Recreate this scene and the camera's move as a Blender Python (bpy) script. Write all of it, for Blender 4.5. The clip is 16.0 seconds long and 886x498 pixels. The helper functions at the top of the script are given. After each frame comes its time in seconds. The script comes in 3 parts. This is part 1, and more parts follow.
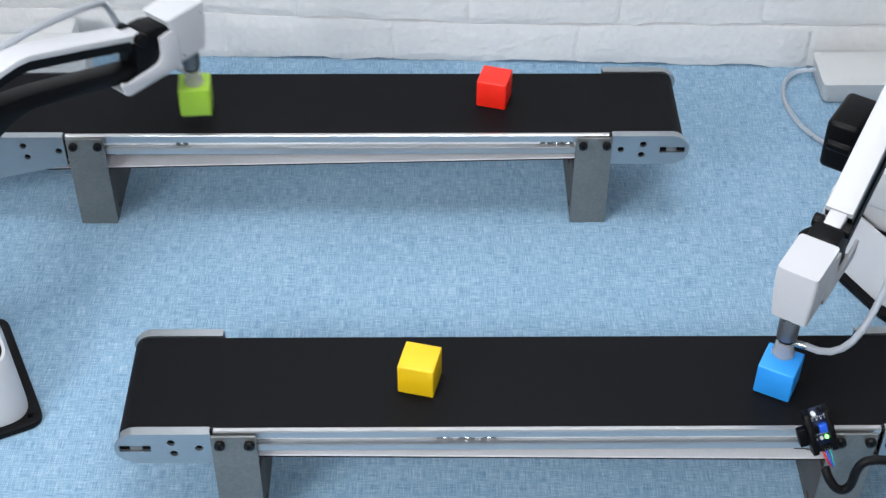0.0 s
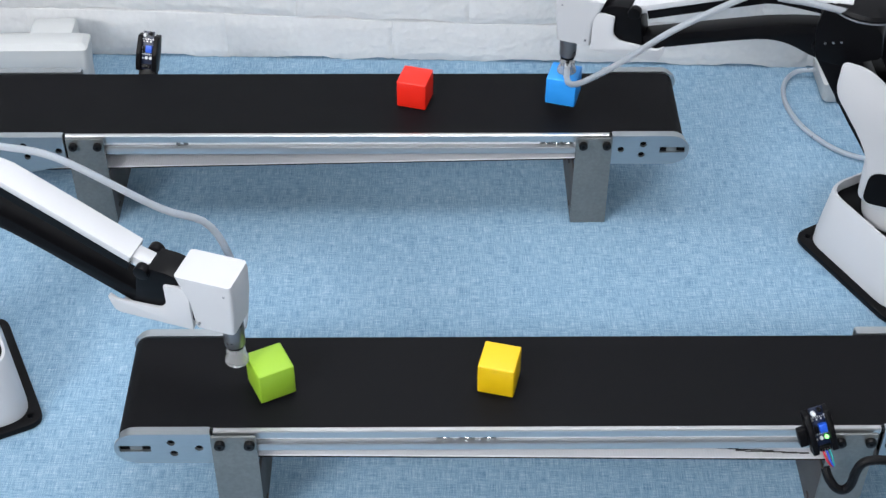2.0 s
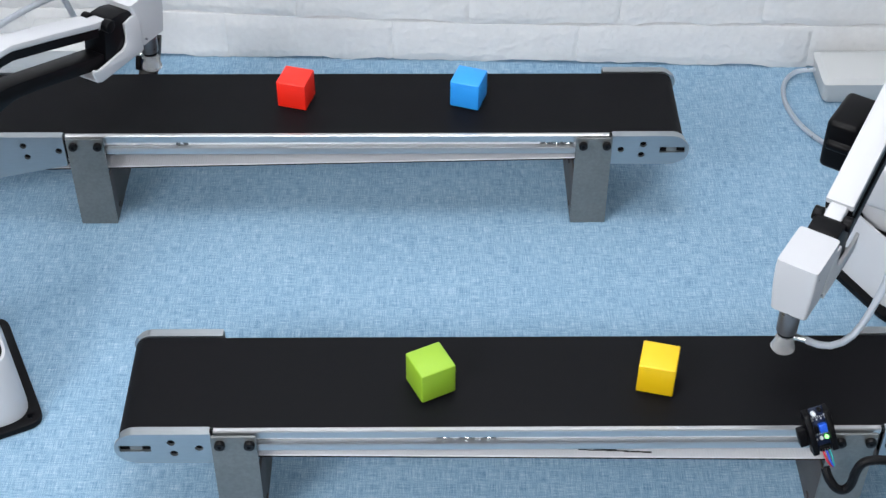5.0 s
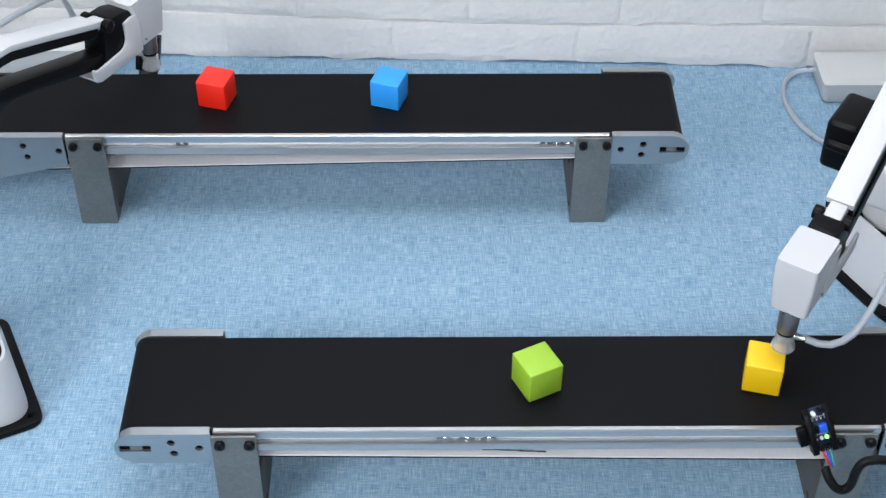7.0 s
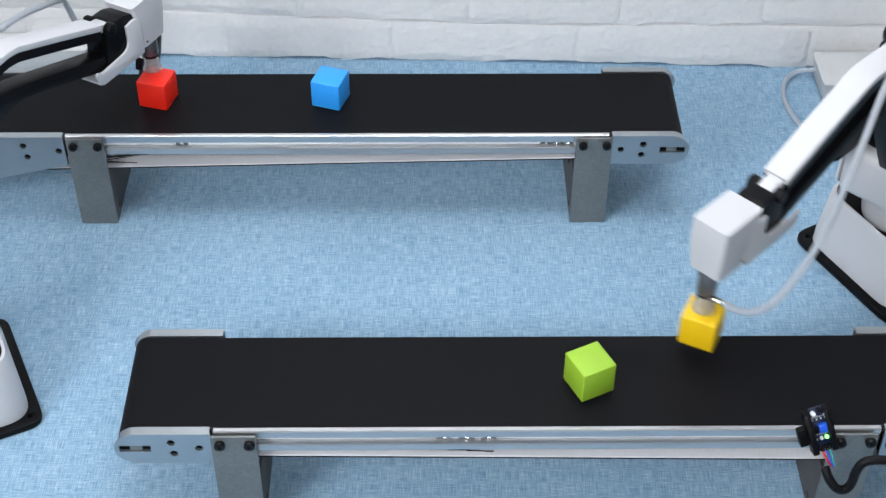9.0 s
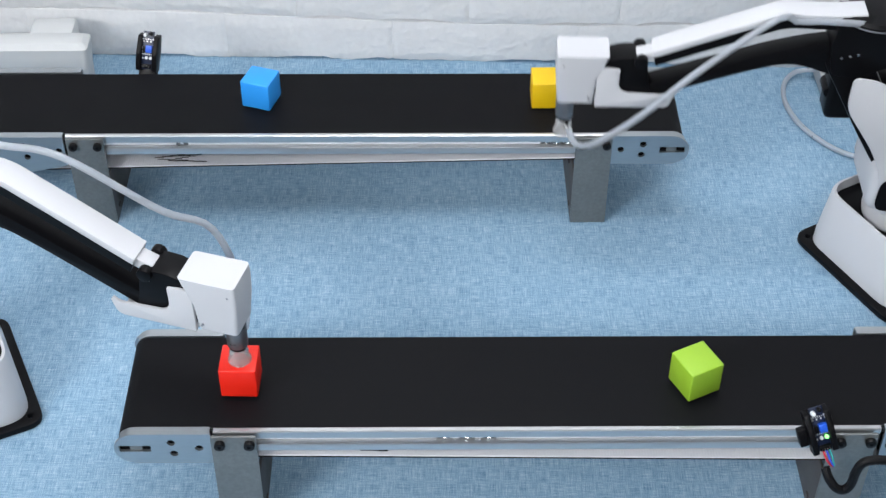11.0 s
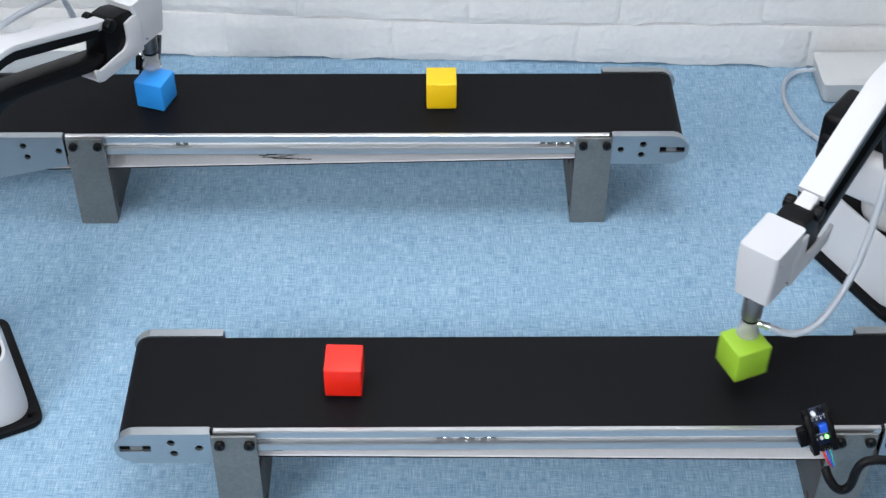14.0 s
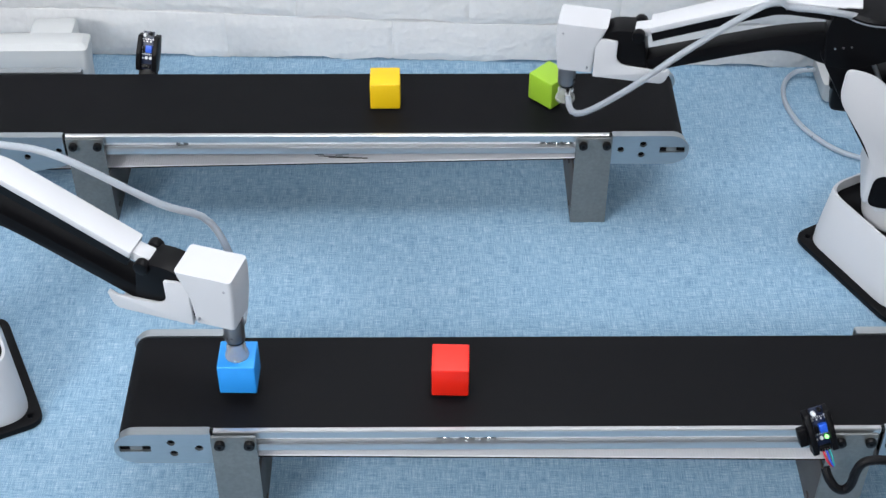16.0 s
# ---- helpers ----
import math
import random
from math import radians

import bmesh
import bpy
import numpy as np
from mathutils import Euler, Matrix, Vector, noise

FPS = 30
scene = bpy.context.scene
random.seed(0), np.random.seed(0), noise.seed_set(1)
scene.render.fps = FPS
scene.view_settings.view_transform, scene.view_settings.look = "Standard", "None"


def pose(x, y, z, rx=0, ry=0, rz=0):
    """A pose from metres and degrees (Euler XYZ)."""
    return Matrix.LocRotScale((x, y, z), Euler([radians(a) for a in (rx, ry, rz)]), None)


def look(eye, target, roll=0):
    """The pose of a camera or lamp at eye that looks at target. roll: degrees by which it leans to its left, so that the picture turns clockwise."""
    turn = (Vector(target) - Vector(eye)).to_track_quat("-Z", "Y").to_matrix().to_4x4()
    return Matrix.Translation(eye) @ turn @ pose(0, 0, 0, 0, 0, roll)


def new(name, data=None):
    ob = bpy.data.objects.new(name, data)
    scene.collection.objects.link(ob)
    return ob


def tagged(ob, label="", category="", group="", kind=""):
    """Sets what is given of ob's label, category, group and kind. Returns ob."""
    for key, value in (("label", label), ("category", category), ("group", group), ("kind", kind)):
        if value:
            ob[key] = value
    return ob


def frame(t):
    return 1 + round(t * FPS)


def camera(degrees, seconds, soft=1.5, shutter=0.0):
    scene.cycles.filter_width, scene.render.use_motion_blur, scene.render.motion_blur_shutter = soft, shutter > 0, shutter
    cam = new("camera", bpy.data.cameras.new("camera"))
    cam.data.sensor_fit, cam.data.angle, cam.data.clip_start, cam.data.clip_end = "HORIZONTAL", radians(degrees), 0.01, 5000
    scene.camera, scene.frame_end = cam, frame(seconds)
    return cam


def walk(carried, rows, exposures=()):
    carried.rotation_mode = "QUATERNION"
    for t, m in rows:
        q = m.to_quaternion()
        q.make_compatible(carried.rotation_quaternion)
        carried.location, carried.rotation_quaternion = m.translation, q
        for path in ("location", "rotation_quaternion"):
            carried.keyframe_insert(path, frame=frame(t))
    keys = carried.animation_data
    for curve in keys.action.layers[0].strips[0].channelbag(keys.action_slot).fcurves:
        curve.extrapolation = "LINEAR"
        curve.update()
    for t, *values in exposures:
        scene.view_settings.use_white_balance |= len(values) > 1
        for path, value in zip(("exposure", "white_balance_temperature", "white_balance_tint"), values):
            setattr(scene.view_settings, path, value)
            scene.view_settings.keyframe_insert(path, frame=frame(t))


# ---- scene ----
cam = camera(33.503, 16.0, soft=1.45, shutter=0.5)
EYE = Vector((0.0, 0.0, 1.0135))
TILT = radians(42.387)
STAND = look(EYE, EYE + Vector((0, math.cos(TILT), -math.sin(TILT))), 0.277)
walk(cam, [(0.0, STAND), (16.0, STAND)], exposures=[(0.0, 0.0), (16.0, 0.0)])

# ---- light ----
world = bpy.data.worlds.new("world")
scene.world = world
world.use_nodes = True
world.node_tree.nodes["Background"].inputs[0].default_value = (0.92, 0.96, 1.0, 1)
world.node_tree.nodes["Background"].inputs[1].default_value = 0.07


def area_lamp(name, m, w, d, watts, colour):
    data = bpy.data.lights.new(name, "AREA")
    data.shape, data.size, data.size_y, data.energy, data.color = "RECTANGLE", w, d, watts, colour
    ob = new(name, data)
    ob.matrix_world = m
    return ob


CEILING = 1.75
# place of each panel, the point that it faces, watts; all added, out of view
# in turn: overhead, key from the front left, front fill
PANELS = [((0.05, 1.00, 1.50), (0.05, 1.001, 0.0), 4.1), ((-1.30, -0.45, 1.45), (0.05, 1.05, 0.05), 28.5), ((0.10, -0.85, 1.50), (0.05, 1.05, 0.05), 9.5)]
for eye, target, watts in PANELS:
    area_lamp("added_lamp", look(eye, target) @ pose(0, 0, -0.03), 0.78, 0.48, watts, (0.965, 0.98, 1.0))


# ---- materials ----
def mat(name, base, rough=0.5, metal=0.0, vary=0.12, scale=60.0, fine=600.0, bump=0.1, stretch=(1, 1, 1), second=None, rough_vary=0.1, **extra):
    m = bpy.data.materials.new(name)
    m.use_nodes = True
    n, l = m.node_tree.nodes, m.node_tree.links
    b = n["Principled BSDF"]
    co, mp = n.new("ShaderNodeTexCoord"), n.new("ShaderNodeMapping")
    mp.inputs["Scale"].default_value = stretch
    l.new(co.outputs["Object"], mp.inputs[0])
    big, small = n.new("ShaderNodeTexNoise"), n.new("ShaderNodeTexNoise")
    big.inputs["Scale"].default_value, big.inputs["Detail"].default_value = scale, 4
    small.inputs["Scale"].default_value, small.inputs["Detail"].default_value = fine, 3
    l.new(mp.outputs[0], big.inputs[0]), l.new(mp.outputs[0], small.inputs[0])
    mix = n.new("ShaderNodeMix")
    mix.data_type = "RGBA"
    lo = second or tuple(c * (1 - vary) for c in base)
    hi = tuple(min(1, c * (1 + vary)) for c in base)
    mix.inputs[6].default_value, mix.inputs[7].default_value = (*lo, 1), (*hi, 1)
    blend = n.new("ShaderNodeMath")
    blend.operation = "MULTIPLY_ADD"
    blend.inputs[1].default_value = 0.5
    half = n.new("ShaderNodeMath")
    half.operation = "MULTIPLY"
    half.inputs[1].default_value = 0.5
    l.new(small.outputs[0], half.inputs[0]), l.new(big.outputs[0], blend.inputs[0]), l.new(half.outputs[0], blend.inputs[2])
    l.new(blend.outputs[0], mix.inputs[0]), l.new(mix.outputs[2], b.inputs["Base Color"])
    rr = n.new("ShaderNodeMapRange")
    rr.inputs[3].default_value, rr.inputs[4].default_value = max(0.02, rough - rough_vary), min(1, rough + rough_vary)
    l.new(big.outputs[0], rr.inputs[0]), l.new(rr.outputs[0], b.inputs["Roughness"])
    b.inputs["Metallic"].default_value = metal
    if bump:
        bp = n.new("ShaderNodeBump")
        bp.inputs["Strength"].default_value, bp.inputs["Distance"].default_value = bump, 0.001
        l.new(small.outputs[0], bp.inputs["Height"]), l.new(bp.outputs[0], b.inputs["Normal"])
    for key, value in extra.items():
        b.inputs[key.replace("_", " ")].default_value = value
    return m


def cloth_material():
    """Woven light-blue linen: uneven threads both ways, pale slubs, soft mottling."""
    m = bpy.data.materials.new("blue_linen")
    m.use_nodes = True
    n, l = m.node_tree.nodes, m.node_tree.links
    b = n["Principled BSDF"]
    co = n.new("ShaderNodeTexCoord")
    threads = []
    for sx, sy, seed in ((75, 1250, 0.0), (1250, 65, 7.3), (14, 300, 3.1), (300, 14, 5.7)):
        mp, t = n.new("ShaderNodeMapping"), n.new("ShaderNodeTexNoise")
        mp.inputs["Scale"].default_value, mp.inputs["Location"].default_value = (sx, sy, 1), (seed, seed, 0)
        t.inputs["Scale"].default_value, t.inputs["Detail"].default_value, t.inputs["Roughness"].default_value = 1.0, 2.0, 0.55
        l.new(co.outputs["Object"], mp.inputs[0]), l.new(mp.outputs[0], t.inputs[0])
        threads.append(t)

    def weighted(pairs):
        """Sum of noises, each times its weight."""
        last = None
        for source, weight in pairs:
            ma = n.new("ShaderNodeMath")
            ma.operation = "MULTIPLY_ADD"
            ma.inputs[1].default_value, ma.inputs[2].default_value = weight, 0.0
            l.new(source.outputs[0], ma.inputs[0])
            if last:
                l.new(last.outputs[0], ma.inputs[2])
            last = ma
        return last

    add = weighted([(threads[0], 0.5), (threads[1], 0.5)])
    mott, patch = n.new("ShaderNodeTexNoise"), n.new("ShaderNodeTexNoise")
    mott.inputs["Scale"].default_value, mott.inputs["Detail"].default_value = 1150, 2
    patch.inputs["Scale"].default_value, patch.inputs["Detail"].default_value = 9, 3
    l.new(co.outputs["Object"], mott.inputs[0]), l.new(co.outputs["Object"], patch.inputs[0])
    tone = weighted([(threads[0], 0.33), (threads[1], 0.33), (threads[2], 0.06), (threads[3], 0.07), (mott, 0.16), (patch, 0.05)])
    ramp = n.new("ShaderNodeValToRGB")
    ramp.color_ramp.elements[0].position, ramp.color_ramp.elements[0].color = 0.355, (*CLOTH_DARK, 1)
    ramp.color_ramp.elements[1].position, ramp.color_ramp.elements[1].color = 0.655, (*CLOTH_PALE, 1)
    mid = ramp.color_ramp.elements.new(0.50)
    mid.color = (*CLOTH_MID, 1)
    l.new(tone.outputs[0], ramp.inputs[0]), l.new(ramp.outputs[0], b.inputs["Base Color"])
    b.inputs["Roughness"].default_value = 0.95
    b.inputs["Specular IOR Level"].default_value = 0.15
    bp = n.new("ShaderNodeBump")
    bp.inputs["Strength"].default_value, bp.inputs["Distance"].default_value = 0.5, 0.0006
    l.new(add.outputs[0], bp.inputs["Height"]), l.new(bp.outputs[0], b.inputs["Normal"])
    return m


CLOTH_DARK, CLOTH_MID, CLOTH_PALE = (0.085, 0.175, 0.28), (0.22, 0.36, 0.495), (0.45, 0.57, 0.66)
LINEN = cloth_material()
BRICK = mat("painted_foam_brick", (0.64, 0.645, 0.655), 0.78, vary=0.12, scale=34, fine=160, bump=0.7, Specular_IOR_Level=0.25)
MORTAR = mat("painted_joint", (0.66, 0.67, 0.69), 0.8, vary=0.1, scale=40, fine=220, bump=0.5, Specular_IOR_Level=0.2)
BELT = mat("black_belt_rubber", (0.0046, 0.0047, 0.0060), 0.52, vary=0.25, Specular_IOR_Level=0.09, scale=30, fine=1800, bump=0.08)
LINING = mat("white_ribbed_lining", (0.74, 0.74, 0.77), 0.6, vary=0.06, scale=30, fine=500, bump=0.1)
ALUMINIUM = mat("brushed_aluminium", (0.55, 0.56, 0.58), 0.30, 0.88, vary=0.06, scale=30, fine=300, bump=0.05, stretch=(0.05, 1, 1))
PLATE = mat("zinc_plate", (0.42, 0.45, 0.475), 0.33, 0.9, vary=0.12, scale=35, fine=500, bump=0.05, stretch=(0.2, 1, 1))
STEEL = mat("dull_steel_sheet", (0.195, 0.205, 0.205), 0.42, 0.55, vary=0.4, scale=45, fine=300, bump=0.08)
# Steel of the leg webs, darkened to brown-grey for the shade under the belt.
SHADED_WEB = mat("shaded_web_steel", (0.085, 0.078, 0.076), 0.5, 0.2, vary=0.35, scale=50, fine=300, bump=0.06)
STRIP = mat("white_slot_strip", (0.80, 0.81, 0.83), 0.45, vary=0.03, scale=40)
BOLT = mat("black_oxide_bolt", (0.008, 0.008, 0.009), 0.35, 0.3, vary=0.2, Specular_IOR_Level=0.25)
# Near-black that stands in for the shade inside bores and sockets.
BORE_SHADE = mat("painted_bore_shade", (0.004, 0.004, 0.005), 0.8, vary=0.2, Specular_IOR_Level=0.08)
WHITE = mat("white_plastic_shell", (0.53, 0.54, 0.57), 0.5, vary=0.02, scale=40, fine=900, bump=0.02, Specular_IOR_Level=0.3)
BLACK = mat("black_plastic", (0.004, 0.004, 0.005), 0.36, vary=0.25, Specular_IOR_Level=0.11, scale=50, fine=700, bump=0.03)
GREYROD = mat("grey_anodised", (0.30, 0.31, 0.34), 0.35, 0.7, vary=0.1)
NOZZLE = mat("grey_plastic_nozzle", (0.17, 0.175, 0.19), 0.3, 0.6, vary=0.2, scale=90)
CUP = mat("clear_silicone", (0.82, 0.82, 0.82), 0.25, vary=0.04, Transmission_Weight=0.78, IOR=1.4)
HOSE = mat("milky_silicone_hose", (0.60, 0.64, 0.70), 0.3, vary=0.05, Transmission_Weight=0.6, IOR=1.4)
CHROME = mat("nickel_fitting", (0.75, 0.75, 0.74), 0.18, 1.0, vary=0.05)
BOXPLASTIC = mat("milky_box_plastic", (0.51, 0.525, 0.535), 0.5, vary=0.03, scale=15, bump=0.02)
PCB = mat("dark_circuit_board", (0.006, 0.013, 0.040), 0.35, vary=0.4, scale=400, fine=1500)
POT = mat("blue_trimmer", (0.015, 0.10, 0.62), 0.4, vary=0.1)
SOLDER = mat("solder_pale", (0.7, 0.72, 0.74), 0.35, 0.5, vary=0.2)
LEDCLEAR = mat("clear_led", (0.75, 0.78, 0.80), 0.15, vary=0.05)
LEDGREEN = mat("lit_green_led", (0.2, 0.9, 0.2), 0.3, vary=0.05, Emission_Color=(0.25, 1.0, 0.2, 1), Emission_Strength=2.5)
RUBBER = mat("black_cable_sheath", (0.005, 0.005, 0.006), 0.5, vary=0.2, scale=200, bump=0.3, Specular_IOR_Level=0.15)
WIRES = {"red": mat("red_wire", (0.5, 0.02, 0.04), 0.5), "blue": mat("blue_wire", (0.02, 0.06, 0.5), 0.5), "green": mat("teal_wire", (0.02, 0.3, 0.3), 0.5)}
INK = mat("black_marker_ink", (0.02, 0.02, 0.02), 0.7, vary=0.3)
PAINT = {
    "red": mat("red_lacquer", (0.84, 0.020, 0.008), 0.42, vary=0.05, scale=90, fine=700, bump=0.05),
    "yellow": mat("yellow_lacquer", (0.79, 0.51, 0.005), 0.45, vary=0.05, scale=90, fine=700, bump=0.05),
    "green": mat("lime_lacquer", (0.285, 0.49, 0.032), 0.45, vary=0.05, scale=90, fine=700, bump=0.05),
    "blue": mat("blue_lacquer", (0.025, 0.31, 0.85), 0.45, vary=0.05, scale=90, fine=700, bump=0.05),
}
ROOMWALL = mat("matt_wall_paint", (0.62, 0.62, 0.62), 0.8, vary=0.04, scale=3, fine=120)
FLOORMAT = mat("grey_floor", (0.25, 0.24, 0.23), 0.5, vary=0.15, scale=5, fine=90)
WOOD = mat("table_wood", (0.35, 0.24, 0.15), 0.5, vary=0.2, scale=6, fine=60, stretch=(0.2, 1, 1))
GLOW = mat("lit_diffuser", (0.9, 0.9, 0.9), 0.6, vary=0.01, Emission_Color=(0.965, 0.98, 1.0, 1), Emission_Strength=6.0)


# ---- mesh helpers ----
def part(name, bm, material, parent=None, label="", m=None, smooth=True):
    me = bpy.data.meshes.new(name)
    bmesh.ops.recalc_face_normals(bm, faces=bm.faces)
    bm.to_mesh(me)
    bm.free()
    me.materials.append(material)
    if smooth:
        for p in me.polygons:
            p.use_smooth = True
        me.set_sharp_from_angle(angle=radians(35))
    ob = new(name, me)
    if parent:
        ob.parent = parent
    if m is not None:
        ob.matrix_basis = m
    return tagged(ob, label) if label else ob


def thing(name, m, label, category, group="", kind=""):
    ob = new(name)
    ob.empty_display_size = 0.01
    ob.matrix_world = m
    return tagged(ob, label, category, group, kind)


def box(x0, x1, y0, y1, z0, z1, bevel=0.0, seg=2, bm=None):
    bm = bm or bmesh.new()
    made = bmesh.ops.create_cube(bm, size=1)["verts"]
    for v in made:
        v.co = Vector((x0 + (v.co.x + 0.5) * (x1 - x0), y0 + (v.co.y + 0.5) * (y1 - y0), z0 + (v.co.z + 0.5) * (z1 - z0)))
    if bevel:
        edges = list({e for v in made for e in v.link_edges})
        bmesh.ops.bevel(bm, geom=edges, offset=bevel, segments=seg, affect="EDGES", profile=0.5)
    return bm


def rod(a, b, r, r2=None, seg=20, bevel=0.0, bm=None):
    bm = bm or bmesh.new()
    a, b = Vector(a), Vector(b)
    m = Matrix.Translation((a + b) / 2) @ (b - a).to_track_quat("Z", "Y").to_matrix().to_4x4()
    made = bmesh.ops.create_cone(bm, cap_ends=True, segments=seg, radius1=r, radius2=r if r2 is None else r2, depth=(b - a).length, matrix=m)["verts"]
    if bevel:
        edges = [e for e in {e for v in made for e in v.link_edges} if any(len(f.verts) > 4 for f in e.link_faces)]
        bmesh.ops.bevel(bm, geom=edges, offset=bevel, segments=2, affect="EDGES", profile=0.5)
    return bm


def circle(cx, cy, r, n=16):
    return [(cx + r * math.cos(2 * math.pi * i / n), cy + r * math.sin(2 * math.pi * i / n)) for i in range(n)]


def rounded(points, r, seg=5):
    """A closed outline with its corners rounded. r: one radius, or one a corner."""
    out = []
    for i, p in enumerate(points):
        p, a, c = Vector(p), Vector(points[i - 1]), Vector(points[(i + 1) % len(points)])
        ri = r[i] if isinstance(r, (list, tuple)) else r
        u, w = (a - p), (c - p)
        k = min(ri, u.length * 0.49, w.length * 0.49)
        if k <= 0:
            out.append(tuple(p))
            continue
        s, e = p + u.normalized() * k, p + w.normalized() * k
        for j in range(seg + 1):
            t = j / seg
            out.append(tuple(s * (1 - t) ** 2 + p * 2 * t * (1 - t) + e * t * t))
    return out


def sheet(outline, holes, lo, hi, axis="y", bevel=0.0, bm=None):
    """A plate with real holes: an outline in two axes, from lo to hi along the third."""
    bm = bm or bmesh.new()

    def place(u, v, w):
        return (u, w, v) if axis == "y" else (w, u, v) if axis == "x" else (u, v, w)

    edges = []
    rings = []
    for loop in [outline, *holes]:
        vs = [bm.verts.new(place(u, v, lo)) for u, v in loop]
        rings.append(vs)
        edges += [bm.edges.new((vs[i - 1], vs[i])) for i in range(len(vs))]
    if holes:
        faces = [f for f in bmesh.ops.triangle_fill(bm, edges=edges, use_beauty=True)["geom"] if isinstance(f, bmesh.types.BMFace)]
    else:
        faces = [bm.faces.new(rings[0])]
    top = bmesh.ops.extrude_face_region(bm, geom=faces)["geom"]
    shift = Vector(place(0, 0, hi - lo))
    bmesh.ops.translate(bm, verts=[v for v in top if isinstance(v, bmesh.types.BMVert)], vec=shift)
    if bevel:
        caps = [e for e in bm.edges if len(e.link_faces) == 2 and e.calc_face_angle(0) > 1.2 and abs(Vector(place(0, 0, 1)).dot((e.verts[0].co - e.verts[1].co).normalized())) < 0.1]
        bmesh.ops.bevel(bm, geom=caps, offset=bevel, segments=2, affect="EDGES", profile=0.5)
    return bm


def loft(rings, caps=True, bm=None):
    """Skin over rings of equally many points."""
    bm = bm or bmesh.new()
    vs = [[bm.verts.new(p) for p in ring] for ring in rings]
    n = len(vs[0])
    for a, b in zip(vs, vs[1:]):
        for i in range(n):
            bm.faces.new((a[i - 1], a[i], b[i], b[i - 1]))
    if caps:
        bm.faces.new(vs[0]), bm.faces.new(vs[-1])
    return bm


def tube(points, r, seg=10, bm=None):
    rings = []
    pts = [Vector(p) for p in points]
    for i, p in enumerate(pts):
        d = (pts[min(i + 1, len(pts) - 1)] - pts[max(i - 1, 0)]).normalized()
        q = d.to_track_quat("Z", "Y").to_matrix()
        rings.append([p + q @ Vector((r * math.cos(2 * math.pi * k / seg), r * math.sin(2 * math.pi * k / seg), 0)) for k in range(seg)])
    for a, b in zip(rings, rings[1:]):
        k = min(range(seg), key=lambda s: (b[s] - a[0]).length)
        b[:] = b[k:] + b[:k]
    return loft(rings, True, bm)


def smooth_path(points, n=8):
    """Catmull-Rom through the points."""
    p = [Vector(q) for q in points]
    p = [2 * p[0] - p[1], *p, 2 * p[-1] - p[-2]]
    out = []
    for i in range(1, len(p) - 2):
        for j in range(n):
            t = j / n
            a, b, c, d = p[i - 1:i + 3]
            out.append(0.5 * (2 * b + (c - a) * t + (2 * a - 5 * b + 4 * c - d) * t * t + (3 * b - a - 3 * c + d) * t ** 3))
    return [*out, p[-2]]


# ---- structure ----
WALL_TURN = math.degrees(math.atan(-0.0228))
WALL = pose(0, 1.4394, 0, 0, 0, WALL_TURN)


def table_and_cloth():
    top = thing("table", pose(0, 0, -0.03), "wooden worktable under a blue linen cloth", "table")
    part("tabletop", box(-1.0, 1.0, 0.35, 1.50, -0.03, 0.026, 0.004), WOOD, top)
    for x in (-0.94, 0.94):
        for y in (0.42, 1.42):
            part("leg", box(x - 0.03, x + 0.03, y - 0.03, y + 0.03, -0.72, -0.03, 0.004), WOOD, top)
    bm = bmesh.new()
    nx, ny = 160, 100
    grid = [[None] * (ny + 1) for _ in range(nx + 1)]
    for i in range(nx + 1):
        for j in range(ny + 1):
            x, y = -1.0 + 2.0 * i / nx, 0.345 + (1.46 - 0.345) * j / ny
            z = -0.0006 + 0.0006 * noise.noise((x * 5, y * 5, 0.3)) - 0.0004
            grid[i][j] = bm.verts.new((x, y, z))
    for i in range(nx):
        for j in range(ny):
            bm.faces.new((grid[i][j], grid[i + 1][j], grid[i + 1][j + 1], grid[i][j + 1]))
    ob = part("tablecloth", bm, LINEN)
    tagged(ob, "light blue woven linen cloth spread over the table", "tablecloth")


def course_height(x):
    """Height of the lowest bed joint along the panel, which sags towards the middle."""
    spots = ((-0.80, 0.064), (-0.48, 0.0655), (-0.30, 0.0640), (-0.16, 0.0590), (0.03, 0.0540), (0.17, 0.0540), (0.25, 0.0575), (0.38, 0.0590), (0.80, 0.0610))
    for (a, za), (b, zb) in zip(spots, spots[1:]):
        if a <= x <= b:
            return za + (zb - za) * (x - a) / (b - a)
    return spots[-1][1]


